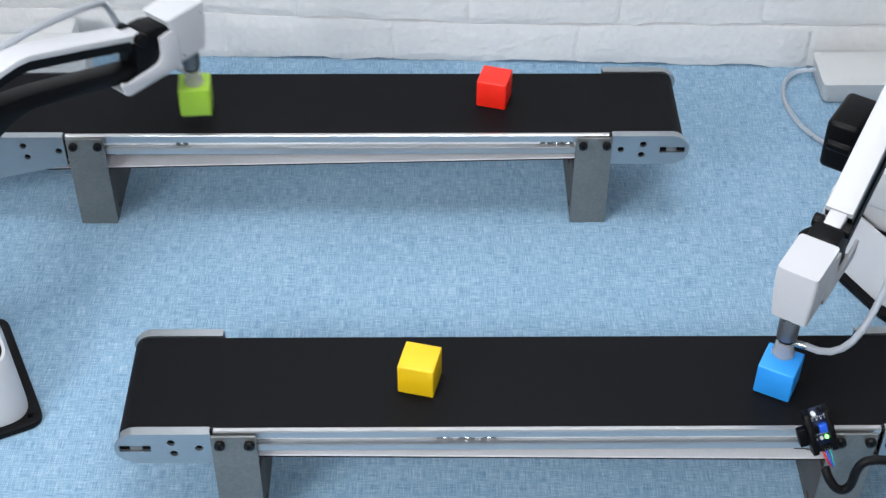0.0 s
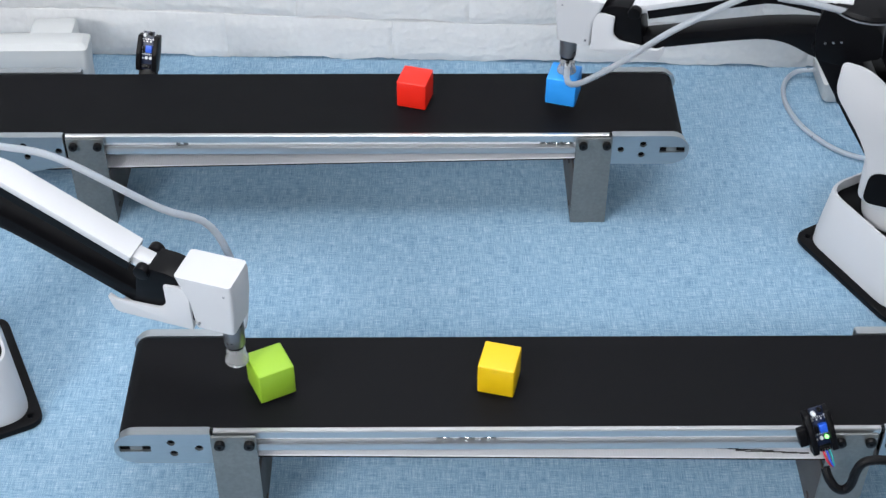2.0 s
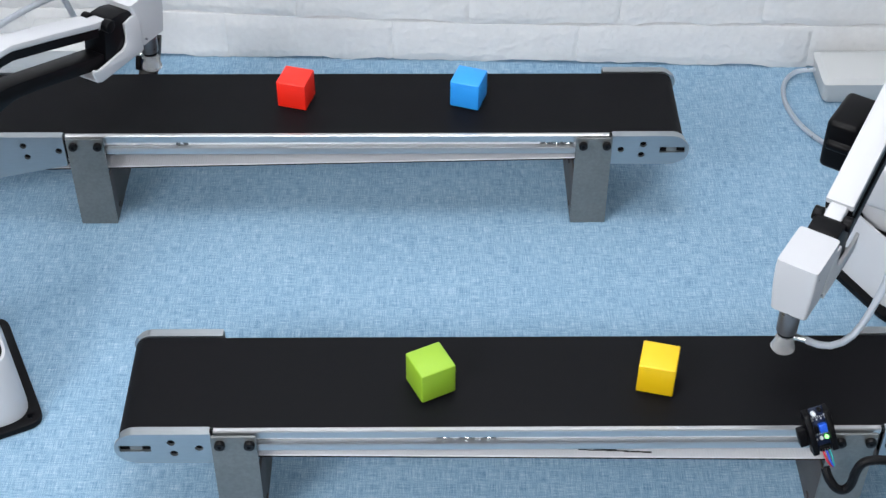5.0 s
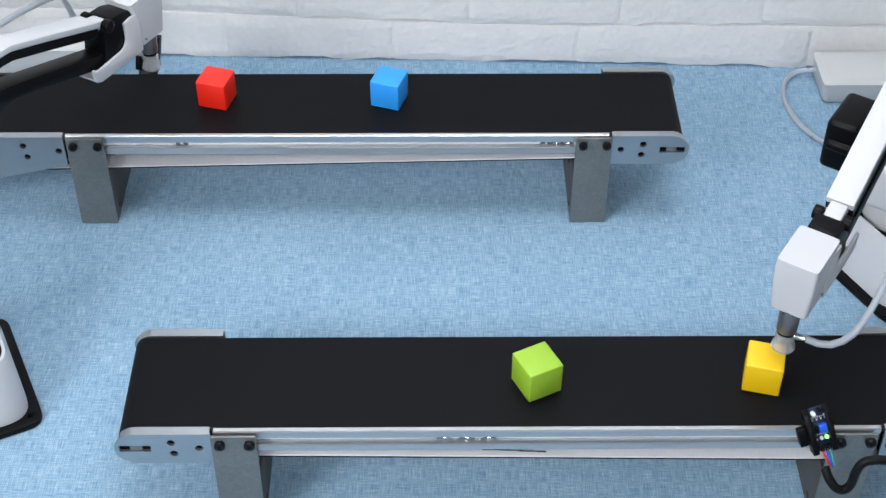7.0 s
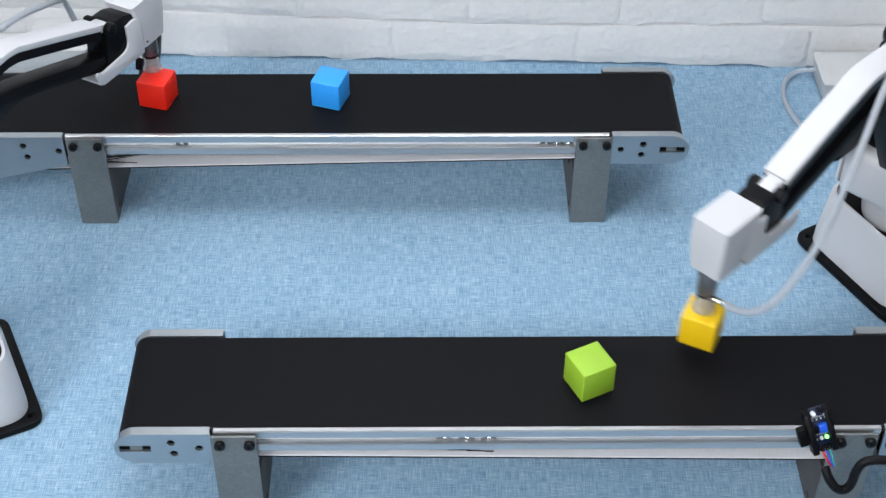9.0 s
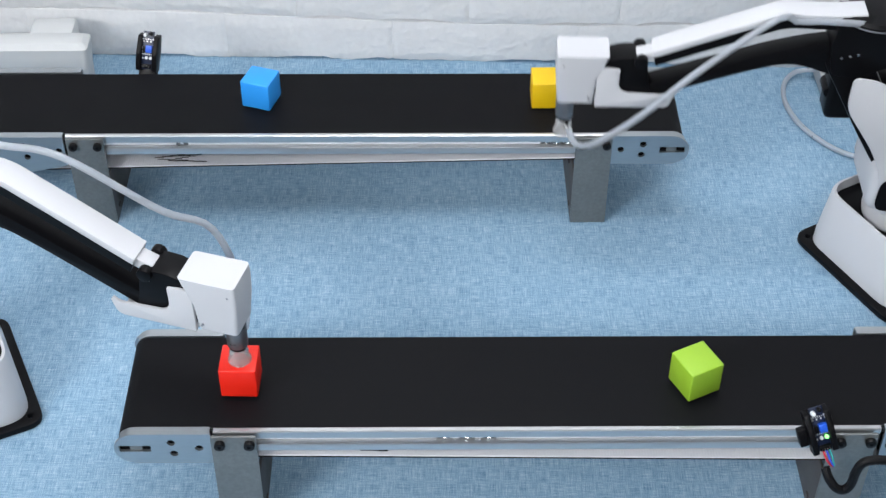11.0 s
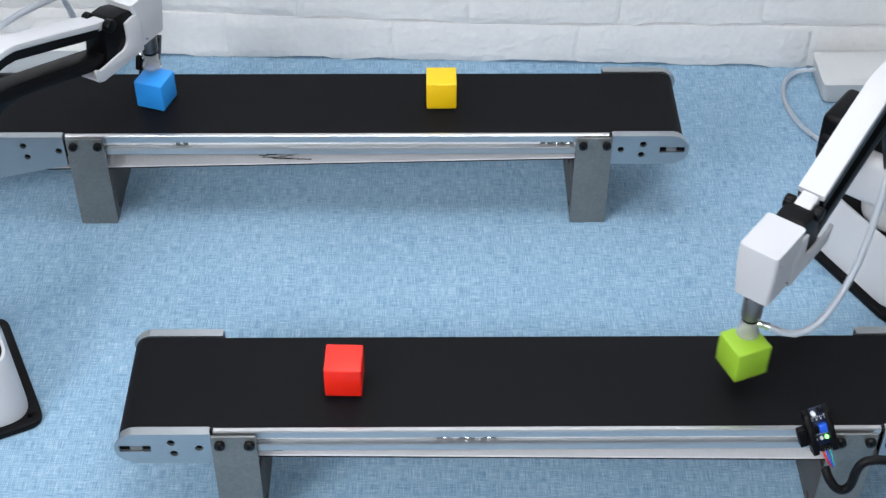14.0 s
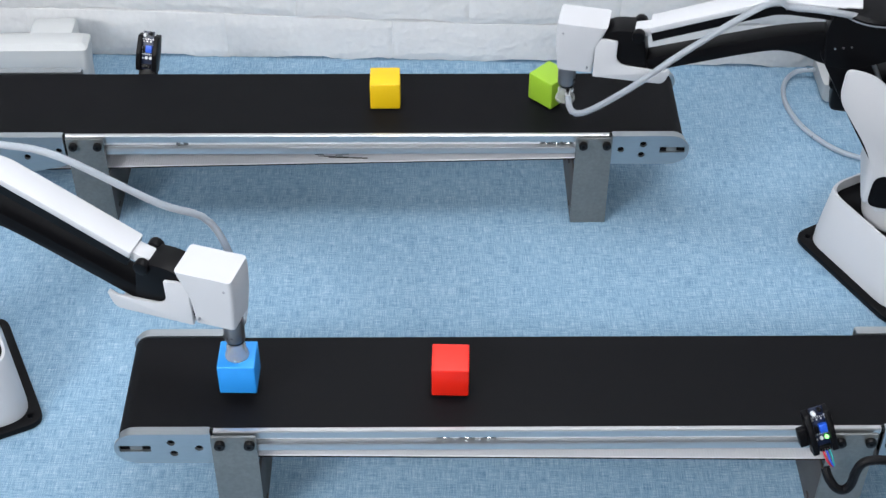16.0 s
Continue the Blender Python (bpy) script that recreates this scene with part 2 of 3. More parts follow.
def brick_mesh(x0, x1, low, high, rnd):
    """A foam brick of the panel: its top fades into the joint, its lower edge is undercut in places."""
    bm = bmesh.new()
    w = x1 - x0
    nx, nz = max(6, int(w / 0.0020)), 28
    off = rnd.random() * 50
    rows = []
    for i in range(nx + 1):
        row = []
        u = i / nx
        wave = 0.0022 * noise.noise((u * w * 22 + off, off, 5.1)) + 0.0012 * noise.noise((u * w * 90 + off, off, 2.1))
        cut = min(1.0, max(0.0, 0.30 + 2.4 * noise.noise((u * w * 20 + off, 3.3, off))))
        for j in range(nz + 1):
            v = (j / nz) ** 1.4
            xw = x0 + u * w
            za, zb = low(xw) + 0.0034 * cut - 0.0012 + wave, high(xw) + 0.0002
            z = za + (zb - za) * v
            side = 0.0016 * noise.noise((z * 70 + off, off, 1.1))
            xw += side * (1 if u in (0, 1) else 0.4)
            left, right, under, over = u * w, (1 - u) * w, max(0.0, z - za), max(0.0, zb - z)
            jag = min(1.0, max(0.0, -0.12 + 1.6 * noise.noise((z * 45 + off, off, 8.8))))
            d = 0.0018 * min(1.0, (over / 0.016) ** 0.7) * min(1.0, (left / 0.010) ** 0.6)
            d *= 1 - (1 - min(1.0, right / 0.006)) * (1 - 0.7 * jag)
            d *= 1 - (1 - min(1.0, under / 0.010)) * (1 - cut)
            d += 0.0009 * noise.noise((xw * 24, z * 34, 7.0)) + 0.0007 * noise.noise((xw * 70, z * 105, 2.0)) + 0.0006 * noise.noise((xw * 190, z * 210, 4.0))
            if j == 0:
                d = d * (1 - cut) - 0.0052 * cut
            if i == nx:
                d = d * (1 - jag) - 0.0048 * jag
                xw += 0.0016 * (1 - jag)
            if i == 0:
                d -= 0.0015
            if j == nz:
                d -= 0.0045
            row.append(bm.verts.new((xw, -d, z)))
        rows.append(row)
    for i in range(nx):
        for j in range(nz):
            bm.faces.new((rows[i][j], rows[i + 1][j], rows[i + 1][j + 1], rows[i][j + 1]))
    return bm


def brick_wall():
    wall = part("wall_back", box(-1.6, 1.6, 0.009, 0.12, -0.75, 1.8, 0), MORTAR, m=WALL)
    tagged(wall, "white painted brick-pattern panel behind the table", "wall", kind="structure")
    rnd = random.Random(11)
    cuts = {0: [-0.74, -0.49, -0.2566, -0.0608, 0.1566, 0.4278, 0.62, 0.78],
            1: [-0.76, -0.53, -0.3357, -0.1723, 0.029, 0.2034, 0.3663, 0.57, 0.75]}
    for course in range(5):
        def low(x, k=course):
            return 0.0008 if k == 0 else course_height(x) + 0.058 * (k - 1)

        def high(x, k=course):
            return course_height(x) + 0.058 * k
        line = cuts.get(course) or [-0.72 + k * 0.19 + (0.1 if course % 2 else 0) for k in range(8)]
        for a, b in zip(line, line[1:]):
            part("brick", brick_mesh(a - 0.0014, b + 0.0004, low, high, rnd), BRICK, wall, m=pose(0, 0.004, 0))


def room():
    tagged(part("floor", box(-2.4, 2.4, -2.4, 1.62, -0.83, -0.75), FLOORMAT), "plain grey room floor under the table", "floor", kind="structure")
    tagged(part("ceiling", box(-2.4, 2.4, -2.4, 1.62, CEILING, CEILING + 0.1), ROOMWALL), "plain pale ceiling", "ceiling", kind="structure")
    for name, b in (("wall_west", (-2.5, -2.4, -2.4, 1.62)), ("wall_east", (2.4, 2.5, -2.4, 1.62)), ("wall_south", (-2.5, 2.5, -2.5, -2.4)), ("wall_north", (-2.5, 2.5, 1.62, 1.72))):
        tagged(part(name, box(*b, -0.83, CEILING + 0.1), ROOMWALL), "plain pale painted room wall", "wall", kind="structure")
    # Bodies and hangers for the added lamps, none of them in view.
    for eye, target, watts in PANELS:
        m = look(eye, target)
        lamp = thing("added_panel", m, "flat lit panel added out of view to light the table", "panel light", "panel lights")
        ring = sheet([(-0.42, -0.27), (0.42, -0.27), (0.42, 0.27), (-0.42, 0.27)], [[(-0.395, -0.245), (0.395, -0.245), (0.395, 0.245), (-0.395, 0.245)]], -0.028, 0.012, "z")
        part("frame", ring, WHITE, lamp)
        part("back", box(-0.394, 0.394, -0.244, 0.244, 0.0, 0.010), WHITE, lamp)
        part("diffuser", box(-0.394, 0.394, -0.244, 0.244, -0.018, -0.004), GLOW, lamp)
        for sx in (-0.405, 0.405):
            foot = m @ Vector((sx, 0.0, 0.012))
            top = m.inverted() @ Vector((foot.x, foot.y, CEILING))
            part("hanger", rod((sx, 0, 0.012), top, 0.004, seg=10), STEEL, lamp)


# ---- conveyors ----
H, W = 0.1092, 0.1009


def belt_loop(u0, u1, z_a, z_b, inset, v0, v1):
    """The closed band round both rollers. z_a, z_b: the height of the lower run at its ends."""
    r = 0.0125 - inset
    top = H - inset
    path = []
    for k in range(9):
        a = radians(90 + 180 * k / 8)
        path.append((u0 + 0.0125 + r * math.cos(a), H - 0.0125 + r * math.sin(a)))
    for k in range(0, 13):
        s = k / 12
        u = u0 + 0.05 + (u1 - u0 - 0.1) * s
        path.append((u, z_a + (z_b - z_a) * s + inset))
    for k in range(9):
        a = radians(-90 + 180 * k / 8)
        path.append((u1 - 0.0125 + r * math.cos(a), H - 0.0125 + r * math.sin(a)))
    n = 24
    path += [(u1 - 0.0125 - (u1 - u0 - 0.025) * k / n, top) for k in range(1, n)]
    return loft([[(u, v, z) for u, z in path] for v in (v0, v1)], caps=False)


def end_plate(u, flip, front, drive=False):
    """Bent plate at a conveyor's end: rounded nose, slot, four bores, folded top lip. u: its inner end."""
    s = -1 if flip else 1
    z0, z1 = 0.0760, 0.1098
    if drive:
        pts = [(0, 0.0755), (0, z1), (0.135, z1), (0.135, 0.046), (0.06, 0.0620)]
        rad = [0.001, 0.001, 0.004, 0.004, 0.004]
    else:
        pts = [(0, z0), (0, z1), (0.064, z1), (0.0785, 0.102), (0.0785, 0.085), (0.066, z0)]
        rad = [0.001, 0.001, 0.012, 0.008, 0.008, 0.01]
    out = [(u + s * a, z) for a, z in rounded(pts, rad)]
    spots = [] if not front else [(0.0060, 0.0940), (0.0405, 0.1005), (0.0385, 0.0865)] if drive else [(0.0100, 0.0945), (0.0322, 0.1010), (0.0310, 0.0880)]
    holes = [circle(u + s * a, z, 0.0034, 14) for a, z in spots]
    if front and not drive:
        holes.append([(u + s * a, z) for a, z in rounded([(0.049, 0.0905), (0.049, 0.0975), (0.0745, 0.0975), (0.0745, 0.0905)], 0.0012)])
    y0, y1 = (-0.0085, -0.0060) if front else (W + 0.0060, W + 0.0085)
    bm = sheet(out, holes, y0, y1)
    lip0, lip1 = (-0.0085, -0.0004) if front else (W + 0.0004, W + 0.0085)
    bend = [(0.0006, z1), (0.0620, z1), (0.0665, z1 - 0.0011), (0.0705, z1 - 0.0036), (0.0735, z1 - 0.0068)]
    if drive:
        bend = [(0.0006, z1), (0.060, z1), (0.133, z1)]
    ring = [(u + s * a, z + 0.0014) for a, z in bend] + [(u + s * a, z - 0.0001) for a, z in reversed(bend)]
    loft([[(a, y, z) for a, z in ring] for y in (lip0, lip0 + 0.0006, lip1 - 0.0006, lip1)], bm=bm)
    return bm


def rail(u0, u1, front):
    """Slotted aluminium side profile."""
    sec = [(-0.0045, 0.0865), (-0.0045, 0.0925), (-0.0036, 0.0940), (-0.0010, 0.0943), (0.0052, 0.0943), (0.0052, 0.0991), (-0.0012, 0.0991), (-0.0030, 0.1000), (-0.0032, 0.1030), (-0.0044, 0.1038), (-0.0046, 0.1086), (-0.0038, 0.1098), (-0.0008, 0.1098), (-0.0008, 0.1070), (0.0064, 0.1060), (0.0064, 0.0860)]
    if not front:
        sec = [(W - y, min(z, 0.1040 + 0.02 * (z - 0.1040))) for y, z in sec]
    return loft([[(u, y, z) for y, z in sec] for u in (u0, u1)])


def support_leg(u0, u1, web_at_right):
    """Front face of a folded sheet bracket."""
    bm = bmesh.new()
    face = rounded([(u0, 0.0), (u0, 0.1100), (u1, 0.1100), (u1, 0.0)], 0.0012, 3)
    sheet(face, [], -0.0110, -0.0088, bm=bm)
    return bm


def leg_web(u0, u1, web_at_right):
    """Cross plate between a leg's two faces, with its welded foot tab."""
    a, b = (u1 - 0.0022, u1) if web_at_right else (u0, u0 + 0.0022)
    bm = box(a, b, -0.0086, W + 0.0086, 0.0, 0.0625, 0.0004)
    t0, t1 = (b, b + 0.0014) if web_at_right else (a - 0.0014, a)
    box(t0, t1, 0.030, 0.036, 0.046, 0.0485, bm=bm)
    box(t0, t1, 0.004, 0.010, 0.010, 0.0125, bm=bm)
    return bm


def conveyor(name, m, u0, u1, z_a, z_b, legs, drive_left, slots, label):
    c = thing(name, m, label, "conveyor", "belt conveyors")
    in0, in1 = (0.097, 0.0740) if drive_left else (0.0760, 0.097)
    part("belt", belt_loop(u0, u1, z_a, z_b, 0.0, 0.0, W), BELT, c, "matt black rubber belt")
    part("belt_lining", belt_loop(u0, u1, z_a, z_b, 0.0009, 0.0006, W - 0.0006), LINING, c, "white ribbed inner face of the belt")
    mid = box(u0 + 0.03, u1 - 0.03, 0.0065, W - 0.0065, 0.098, H - 0.0016)
    part("deck", mid, ALUMINIUM, c)
    for front in (True, False):
        part("side_rail", rail(u0 + in0 + 0.002, u1 - in1 - 0.002, front), ALUMINIUM, c)
    for u, flip in ((u0 + in0, True), (u1 - in1, False)):
        for front in (True, False):
            p = part("end_plate", end_plate(u, flip, front, drive_left if flip else not drive_left), PLATE, c)
            s = -1 if flip else 1
            if front:
                # Added dark backing: paints shade into the plate's holes and slot.
                part("bore_backing", box(min(u, u + s * 0.0745), max(u, u + s * 0.0745), -0.0058, -0.0012, 0.083, 0.102), BORE_SHADE, p)
                if not (drive_left if flip else not drive_left):
                    part("axle_nut", box(u + s * 0.061 - 0.005, u + s * 0.061 + 0.005, -0.0074, -0.0057, 0.0908, 0.0972, 0.0004), STEEL, p)
    for u in (u0 + 0.0125, u1 - 0.0125):
        part("roller", rod((u, 0.001, H - 0.0125), (u, W - 0.001, H - 0.0125), 0.0108), ALUMINIUM, c)
    for a, b, right in legs:
        leg = part("leg", support_leg(a, b, right), STEEL, c, "dull folded steel support leg")
        part("back_face", sheet([(a, 0.0), (a, 0.094), (b, 0.094), (b, 0.0)], [], W + 0.0088, W + 0.0110), STEEL, leg)
        # The shade inside the leg is put into this plate's colour.
        part("web", leg_web(a, b, right), SHADED_WEB, leg, "steel cross plate, its shade painted in brown-grey")
        for x in (a + 0.0072, b - 0.0056):
            bolt = rod((x, -0.0110, 0.1026), (x, -0.0155, 0.1026), 0.0044, bevel=0.0006)
            part("bolt", bolt, BOLT, leg)
            # Hex recess as a raised dark plug, its shade painted.
            part("socket", rod((x, -0.0154, 0.1026), (x, -0.01575, 0.1026), 0.0017, seg=6), BORE_SHADE, leg)
    for x in slots:
        nut = box(x - 0.0045, x + 0.0045, 0.0004, 0.0050, 0.0946, 0.0988, 0.0004)
        n = part("slot_nut", nut, STEEL, c)
        part("screw", rod((x, 0.0005, 0.0967), (x, -0.0002, 0.0967), 0.0016, seg=10), CHROME, n)
    ends = [u0 + in0 + 0.006, *[x + d for x in sorted(slots) for d in (-0.0062, 0.0062)], u1 - in1 - 0.006]
    for a, b in zip(ends[::2], ends[1::2]):
        if b - a > 0.003:
            part("slot_strip", box(a, b, 0.0004, 0.0050, 0.0946, 0.0988, 0.0003), STRIP, c, "white strip in the rail's slot")
    ribs = bmesh.new()
    n = 250
    for k in range(n):
        u = u0 + 0.06 + (u1 - u0 - 0.12) * k / n
        s = (u - u0 - 0.05) / (u1 - u0 - 0.1)
        z = z_a + (z_b - z_a) * s + 0.00095
        box(u, u + 0.0016, 0.0012, 0.05, z, z + 0.0008, bm=ribs)
    tagged(part("belt_ribs", ribs, LINING, c, smooth=False), kind="stuff")
    return c


def pen_mark(parent, length):
    """Scribbled zigzag strokes on the inner face of the returning belt."""
    bm = bmesh.new()
    rnd = random.Random(5)
    pts = []
    for k, (a, b) in enumerate([(0.0, 0.006), (1.0, 0.011), (0.1, 0.007), (0.95, 0.013), (0.2, 0.003), (0.75, 0.001), (0.05, 0.005)]):
        pts.append((length * (a - 0.5), 0.002 + b * 1.5))
    for (x0, y0), (x1, y1) in zip(pts, pts[1:]):
        n = 8
        for i in range(n):
            p = Vector((x0 + (x1 - x0) * i / n, y0 + (y1 - y0) * i / n + rnd.uniform(-0.0004, 0.0004), 0))
            q = Vector((x0 + (x1 - x0) * (i + 1) / n, y0 + (y1 - y0) * (i + 1) / n + rnd.uniform(-0.0004, 0.0004), 0))
            box(min(p.x, q.x), max(p.x, q.x), (p.y + q.y) / 2 - 0.0004, (p.y + q.y) / 2 + 0.0004, 0.0002, 0.0006, bm=bm)
    return part("pen_mark", bm, INK, parent, "black marker scribble on the belt lining", smooth=False)


def sensor(name, m, lit, label):
    """Reflective sensor board in a black printed fork bracket."""
    s = thing(name, m, label, "sensor", "belt sensors")
    for side in (-1, 1):
        prof = rounded([(-0.004, 0.0), (-0.007, 0.018), (-0.003, 0.037), (0.008, 0.039), (0.011, 0.022), (0.008, 0.0)], 0.0015)
        part("cheek", sheet(prof, [], *sorted((side * 0.0068, side * 0.0126)), axis="x", bevel=0.0004), BLACK, s)
    part("back", box(-0.0068, 0.0068, 0.005, 0.0105, 0.0, 0.036, 0.0006), BLACK, s)
    board = part("circuit_board", box(-0.0067, 0.0067, -0.0012, 0.0004, 0.002, 0.042, 0.0002), PCB, s, "dark circuit board with small parts")
    part("trimmer", box(-0.0015, 0.0060, -0.0064, -0.0013, 0.020, 0.0275, 0.0004), POT, board, "blue trimmer")
    part("chip", box(-0.0060, -0.0020, -0.0030, -0.0013, 0.019, 0.026, 0.0002), BLACK, board)
    rnd = random.Random(8)
    for k in range(9):
        x, z = -0.0062 + 0.0042 * (k % 4), 0.0125 if k < 4 else 0.0305
        part("solder_pad", box(x, x + 0.0016, -0.0021, -0.0013, z, z + 0.0016, 0.0002), SOLDER, board)
    for k in range(14):
        x, z = -0.0068 + 0.0021 * (k % 7), 0.0330 if k < 7 else 0.0172
        hgt = rnd.uniform(0.0008, 0.0018)
        part("chip_resistor", box(x, x + 0.0011, -0.0022, -0.0013, z, z + hgt, 0.0001), SOLDER, board)
    for k in range(4):
        z = 0.0192 + k * 0.0018
        part("chip_pin", box(-0.0068, -0.0060, -0.0020, -0.0013, z, z + 0.0008), SOLDER, board)
    part("emitter_bulb", rod((-0.0035, -0.0013, 0.0375), (-0.0035, -0.0065, 0.0385), 0.0027, 0.0018, 12, 0.0006), LEDCLEAR, board)
    part("receiver_bulb", rod((0.0030, -0.0013, 0.0395), (0.0030, -0.0060, 0.0405), 0.0025, 0.0018, 12, 0.0006), BLACK, board)
    part("indicator_clear", rod((-0.001, -0.0013, 0.014), (-0.001, -0.003, 0.014), 0.0018, seg=10), LEDCLEAR, board)
    part("indicator", rod((0.0042, -0.0013, 0.014), (0.0042, -0.003, 0.014), 0.0018, seg=10), LEDGREEN if lit else LEDCLEAR, board)
    part("pin_header", box(-0.0055, 0.0055, -0.0055, -0.0013, 0.0035, 0.0075, 0.0003), BLACK, board)
    for k in range(4):
        part("pin", box(-0.0045 + k * 0.0026, -0.0037 + k * 0.0026, -0.0066, -0.0055, 0.005, 0.0058), CHROME, board)
    if not lit:
        part("foot", box(-0.0110, 0.0110, 0.004, 0.0100, -0.034, 0.004, 0.0006), BLACK, s)
    if lit:
        part("mount", box(-0.0215, -0.0126, 0.002, 0.010, 0.008, 0.024, 0.0008), BLACK, s)
    if lit:
        for k, c in enumerate(("red", "blue", "green")):
            w = smooth_path([(-0.003 + 0.003 * k, -0.004, 0.0035), (-0.003 + 0.0032 * k, -0.0075, -0.002), (-0.0015 + 0.0022 * k, -0.0085, -0.007), (0.001 + 0.001 * k, -0.008, -0.011)], 5)
            part("wire", tube(w, 0.0010, 6), WIRES[c], s, c + " wire")
    return s


# ---- robots ----
L1, L2 = 0.1757, 0.1929
SHOULDER = Vector((0.0, 0.0, 0.100))
W1, W2 = Vector((-0.063, 0, 0.056)), Vector((-0.0651, 0, 0.0934))
HUB = W2 - W1


def arm_shapes(robot, motor):
    """All moving parts of one arm, each at its own joint."""
    p = {}
    # turret: neck, cheeks and motor, turning on the base
    prof = [(0.0335, 0.062), (0.035, 0.070), (0.034, 0.100), (0.030, 0.112)]
    neck = loft([[(r * math.cos(2 * math.pi * k / 40), r * math.sin(2 * math.pi * k / 40), z) for k in range(40)] for r, z in prof])
    p["turret"] = part("turret", neck, WHITE, robot, "white turning shoulder of the arm")
    for s in (1, -1):
        shape = rounded([(-0.040, 0.092), (-0.040, 0.150), (0.030, 0.222), (0.056, 0.243), (0.081, 0.246), (0.082, 0.212), (0.040, 0.150), (0.028, 0.088)], [0.004, 0.02, 0.02, 0.012, 0.007, 0.012, 0.03, 0.004])
        if s < 0:
            shape = rounded([(-0.040, 0.092), (-0.040, 0.150), (0.0, 0.168), (0.036, 0.160), (0.040, 0.092)], 0.012)
        part("cheek", sheet(shape, [], *((0.0300, 0.0335) if s > 0 else (-0.0535, -0.0500)), bevel=0.0012), WHITE, p["turret"])
    # No hole is cut: a raised black plate stands in for the opening.
    part("opening", sheet(rounded([(-0.034, 0.094), (-0.034, 0.132), (0.034, 0.132), (0.036, 0.094)], 0.012), [], 0.0337, 0.0345), BLACK, p["turret"], "black plate in place of the shoulder opening")
    part("core", box(-0.03, 0.026, -0.0440, 0.0285, 0.141, 0.156, 0.005, 3), BLACK, p["turret"])
    part("body", box(-0.040, 0.041, -0.0500, 0.0300, 0.0885, 0.142, 0.009, 4), WHITE, p["turret"])
    pod = box(0.026, 0.082, -0.066, -0.034, 0.149, 0.203, 0.006, 3)
    pod_ob = motor and part("motor", pod, BLACK, p["turret"], "black ribbed motor cover")
    if motor:
        part("rib", rod((0.0800, -0.0610, 0.178), (0.0800, -0.0385, 0.178), 0.0060, seg=18, bevel=0.001), BLACK, pod_ob)
    # lower arm, from the shoulder pivot up its own x axis
    low = sheet(rounded([(-0.02, -0.016), (-0.02, 0.016), (0.05, 0.014), (L1 + 0.008, 0.018), (L1 + 0.008, -0.022), (0.09, -0.021)], 0.010), [], -0.0125, 0.0125, bevel=0.002)
    p["lower_arm"] = part("lower_arm", low, BLACK, robot, "glossy black lower arm")
    part("tie_rod", box(0.006, L1 + 0.006, -0.008, 0.008, 0.032, 0.043, 0.0015), BLACK, p["lower_arm"])
    # elbow hub, always level
    hub = sheet(rounded([(-0.044, -0.004), (-0.040, 0.022), (-0.010, 0.040), (0.014, 0.042), (0.019, 0.014), (0.014, -0.018), (-0.010, -0.020)], 0.005), [], -0.0165, 0.0165, bevel=0.0015)
    p["elbow"] = part("elbow", hub, BLACK, robot, "glossy black elbow hub")
    cap = loft([[(-0.006 + r * math.cos(2 * math.pi * k / 32), r * 0.85 * math.sin(2 * math.pi * k / 32), z) for k in range(32)] for r, z in ((0.026, 0.032), (0.0335, 0.036), (0.0335, 0.040), (0.030, 0.0425), (0.012, 0.0435))])
    bmesh.ops.translate(cap, verts=cap.verts, vec=(-0.016, 0, 0.0))
    part("cap", cap, BLACK, p["elbow"])
    part("cap_trim", loft([[(-0.022 + r * math.cos(2 * math.pi * k / 32), r * 0.85 * math.sin(2 * math.pi * k / 32), z) for k in range(32)] for r, z in ((0.0339, 0.0365), (0.0342, 0.0372), (0.0339, 0.0380))]), GREYROD, p["elbow"])
    for k in range(3):
        part("screw", rod((-0.006 + 0.007 * k, 0.0164, 0.006 - 0.002 * k), (-0.006 + 0.007 * k, 0.0172, 0.006 - 0.002 * k), 0.0013, seg=8), CHROME, p["elbow"])
    # forearm: open black channel that deepens towards the elbow
    prof = rounded([(-0.016, -0.014), (-0.012, 0.014), (0.030, 0.0185), (0.062, 0.0190), (L2 + 0.004, 0.007), (L2 + 0.008, -0.008), (0.090, 0.0035), (0.050, 0.0050), (0.014, -0.020)], [0.008, 0.006, 0.01, 0.02, 0.004, 0.006, 0.03, 0.02, 0.012])
    p["forearm"] = part("forearm", sheet(prof, [], -0.0105, 0.0105, bevel=0.0012), BLACK, robot, "matt black forearm channel")
    # upper link: white kinked cover over black rods
    line = [(-0.008, -0.001), (0.020, 0.004), (0.056, 0.0145), (0.068, 0.0158), (0.118, 0.0098), (L2 - 0.012, 0.0015)]
    up = [(x, z + 0.0065) for x, z in line]
    white = sheet([*line, *reversed(up)], [], -0.0118, 0.0118, bevel=0.0012)
    p["upper_link"] = part("upper_link", white, WHITE, robot, "white kinked cover of the parallel link")
    dn = [(x, z - 0.0085) for x, z in line[1:]]
    for s in (1, -1):
        part("side_rod", sheet([*line[1:], *reversed(dn)], [], *sorted((s * 0.0116, s * 0.0070))), BLACK, p["upper_link"])
    part("tongue", box(L2 - 0.016, L2 + 0.004, -0.0075, 0.0075, -0.004, 0.0055, 0.002), WHITE, p["upper_link"])
    # tool head, level, origin at the suction lip
    sec = []
